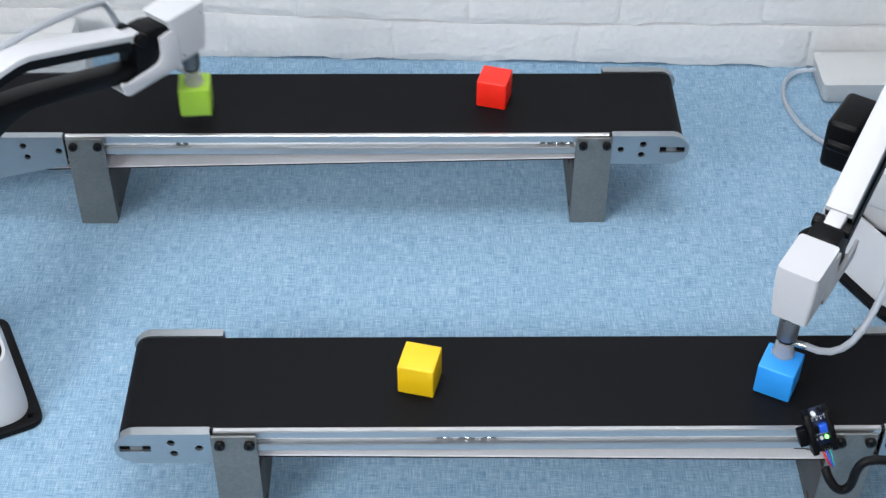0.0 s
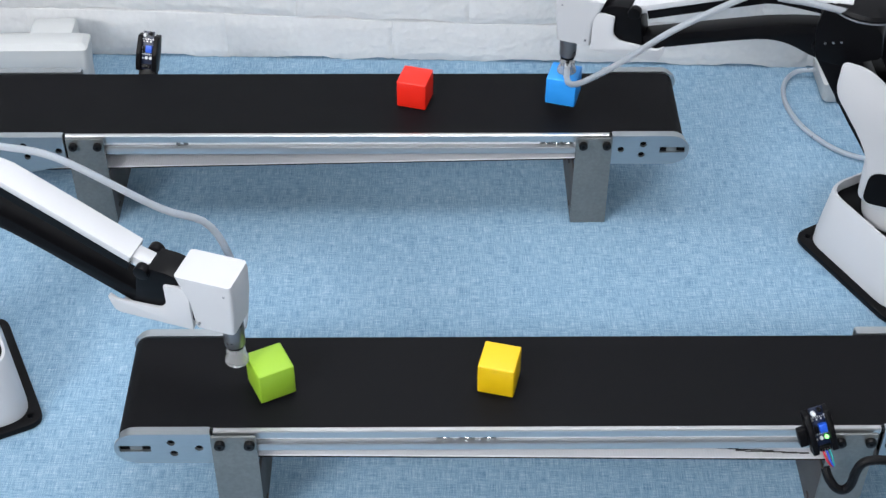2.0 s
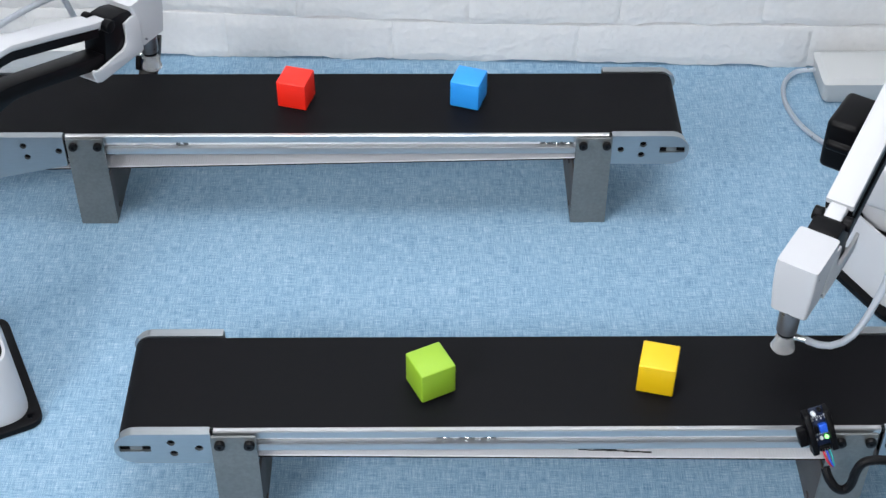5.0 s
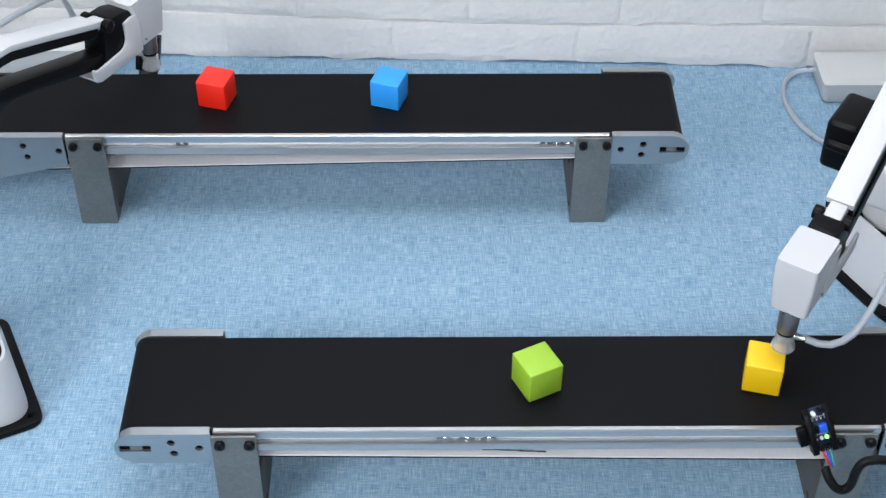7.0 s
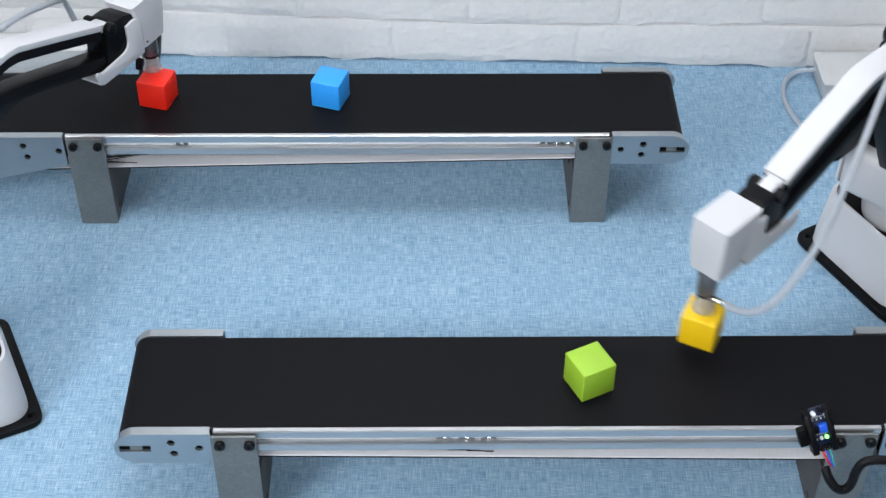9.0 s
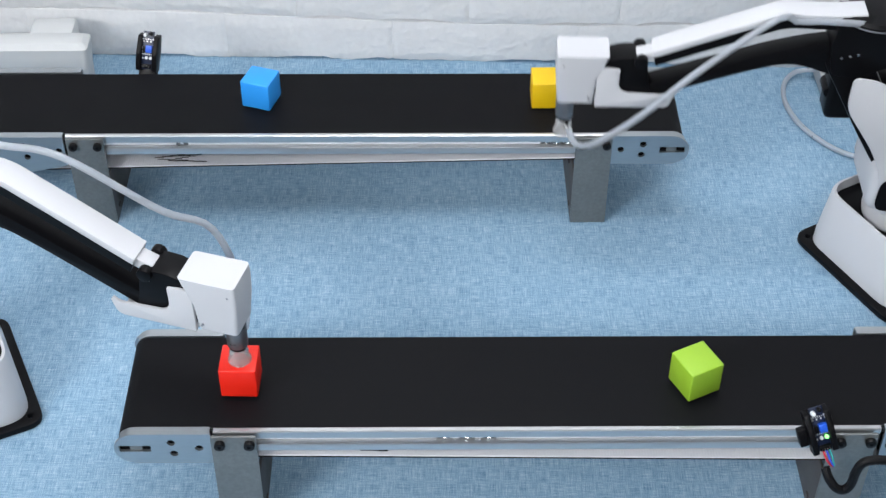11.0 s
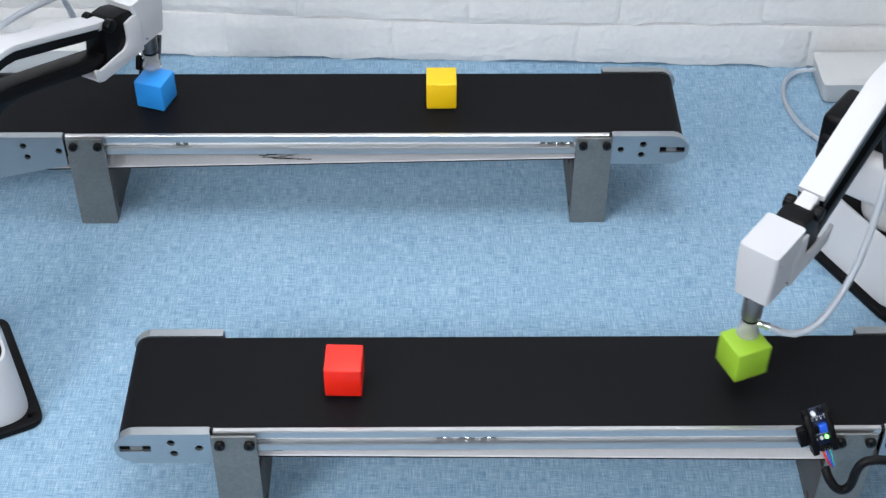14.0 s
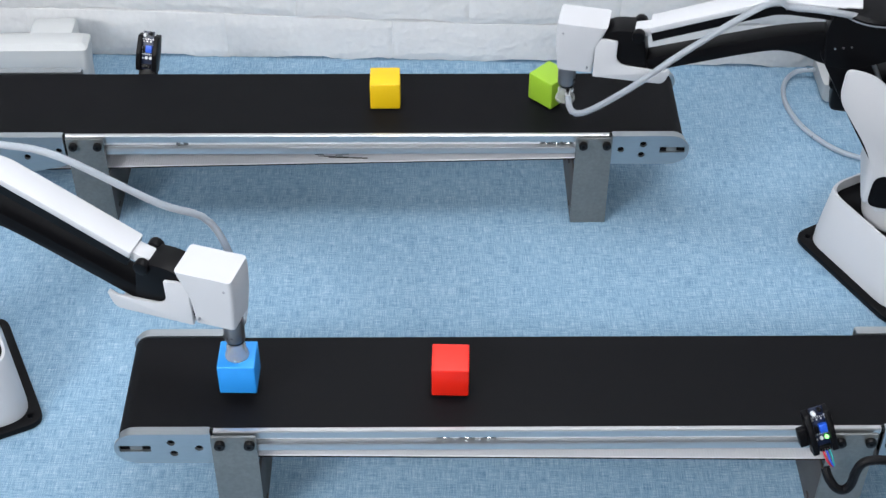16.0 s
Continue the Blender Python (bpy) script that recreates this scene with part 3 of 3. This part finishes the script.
    for z, r0, r1, hw in ((0.0485, -0.0245, 0.0085, 0.0150), (0.075, -0.0265, 0.0108, 0.0168), (0.094, -0.034, 0.0112, 0.0172), (0.1005, -0.0365, 0.0105, 0.0168)):
        sec.append([(x, y, z) for x, y in rounded([(r0, -hw), (r1, -hw), (r1, hw), (r0, hw)], 0.0035, 4)])
    body = loft(sec)
    bmesh.ops.bevel(body, geom=[e for e in body.edges if e.calc_face_angle(0) > 0.6 and abs((e.verts[0].co - e.verts[1].co).z) < 0.002], offset=0.0022, segments=3, affect="EDGES", profile=0.5)
    p["head"] = part("head", body, WHITE, robot, "white rounded tool head")
    for s in (1, -1):
        for x, z in ((-0.020, 0.0545), (0.0045, 0.0905)):
            part("screw", rod((x, s * 0.0150, z), (x, s * 0.0174, z), 0.0011, seg=8), GREYROD, p["head"])
    side = rounded([(-0.0258, 0.0455), (-0.0262, 0.087), (-0.036, 0.0885), (-0.0470, 0.087), (-0.0465, 0.068), (-0.052, 0.0615), (-0.090, 0.060), (-0.096, 0.064), (-0.098, 0.061), (-0.093, 0.0465)], [0.001, 0.001, 0.002, 0.001, 0.006, 0.006, 0.002, 0.001, 0.001, 0.006])
    for s in (1, -1):
        part("bracket", sheet(side, [], *sorted((s * 0.0135, s * 0.0165)), bevel=0.0007), WHITE, p["head"])
    part("bracket_floor", box(-0.092, -0.0258, -0.0136, 0.0136, 0.0462, 0.0485, 0.0005), WHITE, p["head"])
    wrist = sheet(rounded([(-0.026, 0.050), (-0.026, 0.090), (-0.045, 0.0975), (-0.060, 0.0985), (-0.071, 0.092), (-0.074, 0.070), (-0.078, 0.050)], 0.004), [], -0.0128, 0.0128, bevel=0.001)
    part("wrist", wrist, BLACK, p["head"], "black wrist block")
    for s in (1, -1):
        part("pivot_knob", rod((-0.0651, s * 0.0085, 0.0945), (-0.0651, s * 0.0165, 0.0945), 0.0062, seg=18, bevel=0.001), BLACK, p["head"])
    part("nozzle", rod((0, 0, 0.0235), (0, 0, 0.0490), 0.0084, 0.0088, 28, 0.0006), NOZZLE, p["head"], "grey nozzle")
    part("nozzle_foot", rod((0.0, 0, 0.0205), (0.0, 0, 0.0240), 0.0072, seg=20), BLACK, p["head"])
    cup = loft([[(r * math.cos(2 * math.pi * k / 28), r * math.sin(2 * math.pi * k / 28), z) for k in range(28)] for r, z in ((0.0060, 0.0170), (0.0068, 0.0140), (0.0080, 0.0110), (0.0066, 0.0085), (0.0070, 0.0065), (0.0092, 0.0035), (0.0098, 0.0004), (0.0086, 0.0006), (0.0058, 0.0070), (0.0045, 0.0160))])
    bmesh.ops.translate(cup, verts=cup.verts, vec=(0, 0, 0.004))
    part("suction_cup", cup, CUP, p["head"], "clear bellows suction cup")
    part("hose_fitting", rod((-0.002, 0.005, 0.0175), (-0.0045, 0.0165, 0.0170), 0.0030, seg=14, bevel=0.0004), CHROME, p["head"])
    p["hose"] = [part("hose", rod((0, 0, -0.5), (0, 0, 0.5), 0.0030, seg=12), HOSE, robot) for _ in range(HOSE_PIECES)]
    return p


HOSE_PIECES = 40


def robot_arm(name, bx, by, plate, turn, label, motor):
    """Base plate and shell, with the arm's joints on it."""
    robot = thing(name, pose(bx, by, 0), label, "robot arm", "pick and place robots")
    m = pose(plate[0] - bx, plate[1] - by, 0, 0, 0, turn)
    a = 0.074
    square = [(-a, -a), (a, -a), (a, a), (-a, a)]
    spots = [circle(sx * (a - 0.011), sy * (a - 0.011), 0.0028, 12) for sx in (-1, 1) for sy in (-1, 1)]
    base = part("base_plate", sheet(rounded(square, 0.016, 6), spots, 0.0, 0.0065, "z", 0.0008), BLACK, robot, "black screw-down base plate", m)
    rings = []
    for z, k in ((0.0065, 0.0655), (0.02, 0.0650), (0.0715, 0.0600), (0.0740, 0.0592), (0.0740, 0.0570), (0.058, 0.0570)):
        rings.append([(x, y, z) for x, y in rounded([(-k, -k), (k, -k), (k, k), (-k, k)], 0.024, 8)])
    part("base_shell", loft(rings), WHITE, robot, "white rounded base shell", m)
    k = 0.0569
    part("base_lid", sheet(rounded([(-k, -k), (k, -k), (k, k), (-k, k)], 0.023, 8), [], 0.0582, 0.063, "z"), BLACK, robot, "black recessed lid", m)
    return robot, arm_shapes(robot, motor)


# ---- loose things ----
def cube(colour):
    k = 0.0154 if colour == "green" else 0.0152
    bm = box(-k, k, -k, k, 0.0, 2 * k, 0.0013, 3)
    ob = part("wooden_cube", bm, PAINT[colour])
    return tagged(ob, colour + " lacquered wooden cube with softly worn edges", "cube", "coloured cubes")


def pump_box(m, sx, sy, sz, label, lid):
    b = thing("pump_box", m, label, "box", "pump boxes")
    rings = []
    for z, k in ((0.0, 0.004), (0.004, 0.001), (sz * 0.55, 0.0), (sz - 0.005, -0.002), (sz, 0.004)):
        rings.append([(x, y, z) for x, y in rounded([(k, k), (sx - k, k), (sx - k, sy - k), (k, sy - k)], 0.006, 5)])
    part("shell", loft(rings), BOXPLASTIC, b)
    if lid:
        part("lid", loft([[(x, y, z) for x, y in rounded([(k, k), (sx - k, k), (sx - k, sy - k), (k, sy - k)], 0.010, 5)] for z, k in ((sz, -0.003), (sz + 0.006, -0.003), (sz + 0.009, 0.002))]), BOXPLASTIC, b)
    return b


# ---- the place ----
table_and_cloth()
room()
FRONT, REAR = pose(0, 0.7783, 0, 0, 0, 0.693), pose(0, 1.1625, 0, 0, 0, 0.636)
front_conveyor = conveyor("belt_conveyor", FRONT, -0.2618, 0.4526, 0.0740, 0.0640, [(-0.1855, -0.1490, True), (0.3130, 0.3500, False)], False, (0.0020, 0.0200, 0.0380), "small aluminium belt conveyor with black belt standing near the camera")
rear_conveyor = conveyor("belt_conveyor", REAR, -0.4750, 0.2413, 0.0625, 0.0765, [(-0.3750, -0.3380, True), (0.1318, 0.1680, False)], True, (-0.262, 0.1030, 0.1140, 0.1250), "small aluminium belt conveyor with black belt along the brick wall")
front_mark, rear_mark = pen_mark(front_conveyor, 0.110), pen_mark(rear_conveyor, 0.072)
sensor("belt_sensor", pose(0.3078, 0.7640, 0.0985, -27, 0, 3) @ pose(0, 0, 0, 0, -16, 0) @ Matrix.Diagonal((0.82, 1.0, 0.95, 1.0)), True, "black sensor bracket with blue trimmer on the conveyor rail")
sensor("belt_sensor", pose(-0.3150, 1.279, 0.100, -28, 0, -6) @ pose(0, 0, 0, 0, 4, 0) @ Matrix.Diagonal((0.88, 1.0, 1.0, 1.0)), False, "black sensor bracket with blue trimmer behind the conveyor")
robot_right, right_parts = robot_arm("robot_arm", 0.4467, 1.0978, (0.4600, 1.1010), 29.0, "white and black desktop robot arm with suction tool beside the box", True)
robot_left, left_parts = robot_arm("robot_arm", -0.4631, 0.9094, (-0.4560, 0.9070), 26.0, "white and black desktop robot arm with suction tool", False)
CUBES = {c: cube(c) for c in ("red", "blue", "yellow", "green")}
pump_box(pose(0.4330, 1.3600, 0, 0, 0, 1), 0.16, 0.062, 0.033, "milky white plastic pump box beside the wall", False)
left_box = pump_box(pose(-0.6150, 1.3450, 0, 0, 0, 1), 0.218, 0.030, 0.083, "milky white plastic box standing beside the wall", False)
# Not a lid: a separate smaller box standing behind the left one.
back_box = box(0.150, 0.199, 0.0305, 0.064, 0.0, 0.079, 0.004)
part("cap", back_box, BOXPLASTIC, left_box)
air = smooth_path([(0.4345, 1.4080, 0.014), (0.412, 1.412, 0.008), (0.396, 1.395, 0.0035), (0.391, 1.360, 0.003), (0.400, 1.320, 0.003), (0.420, 1.286, 0.003), (0.445, 1.264, 0.003), (0.480, 1.250, 0.004)])
tagged(part("air_hose", tube(air, 0.0028), HOSE), "milky air hose curling from the pump box", "hose")
lead = smooth_path([(0.3060, 0.7520, 0.0930), (0.3090, 0.7460, 0.0870), (0.3150, 0.7420, 0.0800), (0.3219, 0.7420, 0.0773), (0.3264, 0.7420, 0.0845), (0.3272, 0.7420, 0.0979), (0.3300, 0.7420, 0.1095), (0.3370, 0.7420, 0.1140), (0.352, 0.7420, 0.1141), (0.40, 0.742, 0.112)])
tagged(part("sensor_cable", tube(lead, 0.0038), RUBBER), "thick black sleeved sensor cable", "cable")
brick_wall()


# ---- movement ----
# seconds in one cycle, turn, reach and height of the suction lip
RIGHT_CYCLE = [
    (-0.6, -122.6, 0.315, 0.149), (-0.3, -122.5, 0.3121, 0.139), (0.4, -122.4, 0.3135, 0.139), (0.6, -122.5, 0.3168, 0.143),
    (0.7, -122.5, 0.3184, 0.148), (0.8, -123.8, 0.3199, 0.152), (0.9, -126.3, 0.3225, 0.155), (1.0, -130.0, 0.3257, 0.156),
    (1.1, -135.2, 0.3252, 0.156), (1.2, -142.6, 0.3253, 0.156), (1.3, -151.1, 0.3274, 0.156), (1.4, -161.0, 0.3284, 0.156),
    (1.5, -170.9, 0.3316, 0.156), (1.6, -179.6, 0.3329, 0.156), (1.7, -186.5, 0.3343, 0.156), (1.8, -192.1, 0.3378, 0.156),
    (1.9, -196.0, 0.3399, 0.155), (2.0, -199.2, 0.3429, 0.152), (2.2, -200.4, 0.344, 0.147), (2.5, -201.1, 0.3432, 0.14),
    (2.8, -198.5, 0.3405, 0.146), (2.9, -194.0, 0.3352, 0.15), (3.0, -189.1, 0.334, 0.152), (3.1, -181.9, 0.3336, 0.154),
    (3.2, -174.3, 0.3314, 0.156), (3.3, -164.6, 0.3275, 0.156), (3.4, -154.9, 0.3202, 0.156), (3.5, -145.3, 0.3195, 0.156),
    (3.6, -137.6, 0.3187, 0.156), (3.7, -131.4, 0.3182, 0.156), (3.8, -126.7, 0.3207, 0.155), (3.9, -124.1, 0.3188, 0.153),
    (4.0, -123.1, 0.3185, 0.152), (4.2, -122.6, 0.3178, 0.151),
]
LEFT_CYCLE = [
    (-1.5, 61.2, 0.3503, 0.15), (-1.2, 62.3, 0.3598, 0.139), (-0.6, 62.3, 0.3598, 0.139), (-0.4, 61.5, 0.3519, 0.15),
    (-0.3, 60.8, 0.3474, 0.155), (-0.2, 59.6, 0.348, 0.156), (-0.1, 56.2, 0.3473, 0.156), (0, 51.4, 0.3477, 0.156),
    (0.1, 45.2, 0.3441, 0.156), (0.2, 38.4, 0.3417, 0.156), (0.3, 29.3, 0.3349, 0.156), (0.4, 19.0, 0.3292, 0.156),
    (0.5, 9.5, 0.3253, 0.156), (0.6, 0.8, 0.3211, 0.156), (0.7, -5.8, 0.3183, 0.156), (0.8, -11.2, 0.316, 0.155),
    (0.9, -14.7, 0.3134, 0.153), (1.0, -16.3, 0.3118, 0.152), (1.1, -16.8, 0.3107, 0.149), (1.3, -16.7, 0.3108, 0.143),
    (1.5, -16.1, 0.3117, 0.139), (1.7, -17.4, 0.3119, 0.146), (2.8, -17.3, 0.3118, 0.148), (2.9, -17.3, 0.3135, 0.151),
    (3.0, -15.7, 0.316, 0.153), (3.1, -11.7, 0.3167, 0.155), (3.2, -7.2, 0.3177, 0.156), (3.3, 0.1, 0.3211, 0.156),
    (3.4, 7.9, 0.3243, 0.156), (3.5, 16.5, 0.3275, 0.156), (3.6, 25.2, 0.3271, 0.156), (3.7, 34.9, 0.3306, 0.156),
    (3.8, 43.4, 0.3374, 0.156), (3.9, 49.6, 0.3398, 0.156), (4.0, 54.7, 0.344, 0.155), (4.1, 58.3, 0.3489, 0.153),
    (4.2, 60.7, 0.3503, 0.151),
]


def timeline(cycle, starts):
    rows = []
    for i, s in enumerate(starts):
        for t, a, r, z in cycle:
            if i == 0 and s + t < -0.7 or rows and s + t <= rows[-1][0] + 0.05:
                continue
            rows.append((s + t, a, r, z))
    return [(-2.0, *rows[0][1:]), *rows, (18.0, *rows[-1][1:])]


def at(rows, t):
    for (t0, *a), (t1, *b) in zip(rows, rows[1:]):
        if t0 <= t <= t1:
            k = (t - t0) / (t1 - t0)
            return [p + (q - p) * k for p, q in zip(a, b)]
    return list(rows[-1][1:])


def times_of(rows):
    ts = {0.0, 16.0} | {round(t, 3) for t, *_ in rows if 0 < t < 16}
    return sorted(ts)


def joints(a, r, z, slack=0.0):
    """Poses of all parts for a turn, reach and height of the suction lip, in the robot's space."""
    yaw = pose(0, 0, 0, 0, 0, a)
    tip = Vector((r, 0, z))
    tool = tip - Vector((0, 0, 0.004))
    wrist = tool + W1
    d = wrist - SHOULDER
    dist = min(d.length, L1 + L2 - 0.0005)
    base = math.atan2(d.z, d.x)
    inner = math.acos((L1 ** 2 + dist ** 2 - L2 ** 2) / (2 * L1 * dist))
    up = base + inner
    elbow = SHOULDER + Vector((math.cos(up), 0, math.sin(up))) * L1
    f = wrist - elbow
    fore = math.atan2(f.z, f.x)
    out = {"turret": yaw,
           "lower_arm": yaw @ pose(*SHOULDER, 0, -math.degrees(up), 0),
           "elbow": yaw @ pose(*elbow),
           "forearm": yaw @ pose(*elbow, 0, -math.degrees(fore), 0),
           "upper_link": yaw @ pose(*(elbow + HUB), 0, -math.degrees(fore), 0),
           "head": yaw @ pose(*tool)}
    e2 = elbow + HUB
    if slack:
        middle = [(-0.007, 0.034, 0.0125), (-0.022, 0.060, 0.030), (-0.042, 0.060, 0.064 + slack), (-0.073, 0.038, 0.097 + 0.8 * slack)]
        along = (0.105, 0.020, 0.3 * slack - 0.001)
    else:
        middle = [(-0.010, 0.034, 0.0115), (-0.026, 0.049, 0.024), (-0.064, 0.054, 0.060), (-0.112, 0.045, 0.104)]
        along = (0.075, 0.026, 0.010)
    curve = smooth_path([
        tip + Vector((-0.0045, 0.0165, 0.0130)), *[tip + Vector(d) for d in middle], e2 + Vector(along), e2 + Vector((0.055, 0.020, 0.004)),
        e2 + Vector((0.025, 0.019, 0.004)), e2 + Vector((-0.045, 0.019, -0.002)), e2 + Vector((-0.09, 0.019, -0.015))], 9)
    acc = [0.0]
    for u, v in zip(curve, curve[1:]):
        acc.append(acc[-1] + (v - u).length)
    out["hose"] = []
    marks = []
    for k in range(HOSE_PIECES + 1):
        want = k * HOSE_STEP
        i = max(j for j in range(len(acc)) if acc[j] <= want) if want < acc[-1] else len(acc) - 2
        i = min(i, len(acc) - 2)
        s = (want - acc[i]) / (acc[i + 1] - acc[i])
        marks.append(curve[i] + (curve[i + 1] - curve[i]) * s)
    for u, v in zip(marks, marks[1:]):
        q = (v - u).to_track_quat("Z", "Y").to_matrix().to_4x4()
        out["hose"].append(yaw @ Matrix.Translation((u + v) / 2) @ q)
    return out


HOSE_STEP = 0.0098
for robot_parts in (right_parts, left_parts):
    for piece in robot_parts["hose"]:
        for v in piece.data.vertices:
            v.co.z *= HOSE_STEP * 1.16

RIGHT = timeline(RIGHT_CYCLE, (0.0, 7.91, 13.05))
LEFT = timeline(LEFT_CYCLE, (0.0, 9.6, 14.9))
BASE_R, BASE_L = Vector((0.4467, 1.0978, 0)), Vector((-0.4631, 0.9094, 0))
FRONT_RUNS, REAR_RUNS = [(0.5, 7.33), (8.34, 12.5), (13.52, 16.5)], [(-1, 8.48), (9.25, 13.64), (14.59, 17)]
FRONT_WAY = Vector((math.cos(0.0121), math.sin(0.0121), 0)) * 0.0436
REAR_WAY = Vector((math.cos(0.0111), math.sin(0.0111), 0)) * -0.0404


def run(runs, t):
    return sum(max(0.0, min(t, b) - a) for a, b in runs)


def lip(rows, base, t):
    a, r, z = at(rows, t)
    return base + Vector((r * math.cos(radians(a)), r * math.sin(radians(a)), z)), a


def cube_rows(steps):
    """steps: ('belt', from, to, runs, way, yaw) or ('held', from, to, arm, base, yaw at each end, slip at the end)."""
    rows, place = [], None
    for step in steps:
        t0, t1 = step[1:3]
        if step[0] == "belt":
            _, _, _, runs, way, yaw, given = step
            place = Vector(given) if given else place
            ts = sorted({t0, t1} | {round(k * 0.2, 2) for k in range(1, 80) if t0 < k * 0.2 < t1} | {x for a, b in runs for x in (a, b) if t0 < x < t1})
            n0 = run(runs, t0)
            start = place.copy()
            for t in ts:
                place = start + way * (run(runs, t) - n0)
                rows.append((t, pose(*place, 0, 0, yaw)))
        else:
            _, _, _, arm, base, y0, y1, *slip = step
            p0, a0 = lip(arm, base, t0)
            p1, a1 = lip(arm, base, t1)
            off0 = (place - p0) if place else Vector((0, 0, -0.030))
            ts = sorted({t0, t1} | {t for t, *_ in arm if t0 < t < t1})
            for t in ts:
                p, a = lip(arm, base, t)
                k = (a - a0) / (a1 - a0)
                o = off0 * (1 - k) + Vector(slip[0] if slip else (0, 0, 0)) * k
                place = Vector((p.x + o.x, p.y + o.y, max(p.z - 0.030, H + 0.0003)))
                rows.append((t, pose(*place, 0, 0, y0 + (y1 - y0) * k)))
    out = []
    for t, m in rows:
        if not out or t > out[-1][0] + 0.034:
            out.append((t, m))
    return out


def motions():
    for robot_parts, rows, slack in ((right_parts, RIGHT, 0.0), (left_parts, LEFT, 0.018)):
        tracks = {k: [] for k in robot_parts if k != "hose"}
        hoses = [[] for _ in robot_parts["hose"]]
        for t in times_of(rows):
            j = joints(*at(rows, t), slack)
            for k in tracks:
                tracks[k].append((t, j[k]))
            for rs, m in zip(hoses, j["hose"]):
                rs.append((t, m))
        for k, rs in tracks.items():
            walk(robot_parts[k], rs)
        for piece, rs in zip(robot_parts["hose"], hoses):
            walk(piece, rs)
    z = H + 0.0003
    walk(CUBES["red"], cube_rows([
        ("belt", 0.0, 8.9, REAR_RUNS, REAR_WAY, -15.0, (0.0516, 1.2181, z)),
        ("held", 9.0, 11.0, LEFT, BASE_L, -15.0, -91.0, (-0.0010, 0.0015, 0)),
        ("belt", 11.03, 16.0, FRONT_RUNS, FRONT_WAY, -91.0, None)]))
    walk(CUBES["blue"], cube_rows([
        ("belt", 0.0, 0.35, [], FRONT_WAY, -27.0, (0.2763, 0.8255, z)),
        ("held", 0.4, 2.5, RIGHT, BASE_R, -27.0, -108.0, (-0.0022, -0.0035, 0)),
        ("belt", 2.55, 14.2, REAR_RUNS, REAR_WAY, -108.0, None),
        ("held", 14.3, 16.0, LEFT, BASE_L, -108.0, -180.0)]))
    walk(CUBES["yellow"], cube_rows([
        ("belt", 0.0, 8.2, FRONT_RUNS, FRONT_WAY, -13.5, (-0.0186, 0.8268, z)),
        ("held", 8.3, 10.4, RIGHT, BASE_R, -13.5, -89.0, (0.0, -0.0040, 0)),
        ("belt", 10.45, 16.0, REAR_RUNS, REAR_WAY, -89.0, None)]))
    walk(CUBES["green"], cube_rows([
        ("held", 0.0, 1.4, LEFT, BASE_L, 95.0, 27.0, (-0.0008, -0.0012, 0)),
        ("belt", 1.43, 13.3, FRONT_RUNS, FRONT_WAY, 27.0, None),
        ("held", 13.4, 15.5, RIGHT, BASE_R, 27.0, -44.0),
        ("belt", 15.55, 16.0, REAR_RUNS, REAR_WAY, -44.0, None)]))
    rows_f, rows_r = [], []
    for t in sorted({k * 0.25 for k in range(65)} | {x for a, b in FRONT_RUNS for x in (a, b) if 0 < x < 16}):
        u = max(-0.190, 0.2110 - 0.0436 * (run(FRONT_RUNS, t) - run(FRONT_RUNS, 3.5)))
        s = (u + 0.2083) / 0.6109
        rows_f.append((t, pose(u, 0.001, 0.0740 - 0.0100 * s + 0.0025, 0, math.degrees(0.0100 / 0.6109), 0)))
    for t in sorted({k * 0.25 for k in range(65)} | {x for a, b in REAR_RUNS for x in (a, b) if 0 < x < 16}):
        u = max(-0.372, -0.0950 + 0.0404 * (run(REAR_RUNS, t) - run(REAR_RUNS, 16.0)))
        s = (u + 0.4250) / 0.6128
        rows_r.append((t, pose(u, 0.001, 0.0625 + 0.0140 * s + 0.0025, 0, -math.degrees(0.0140 / 0.6128), 0)))
    walk(front_mark, rows_f)
    walk(rear_mark, rows_r)


motions()
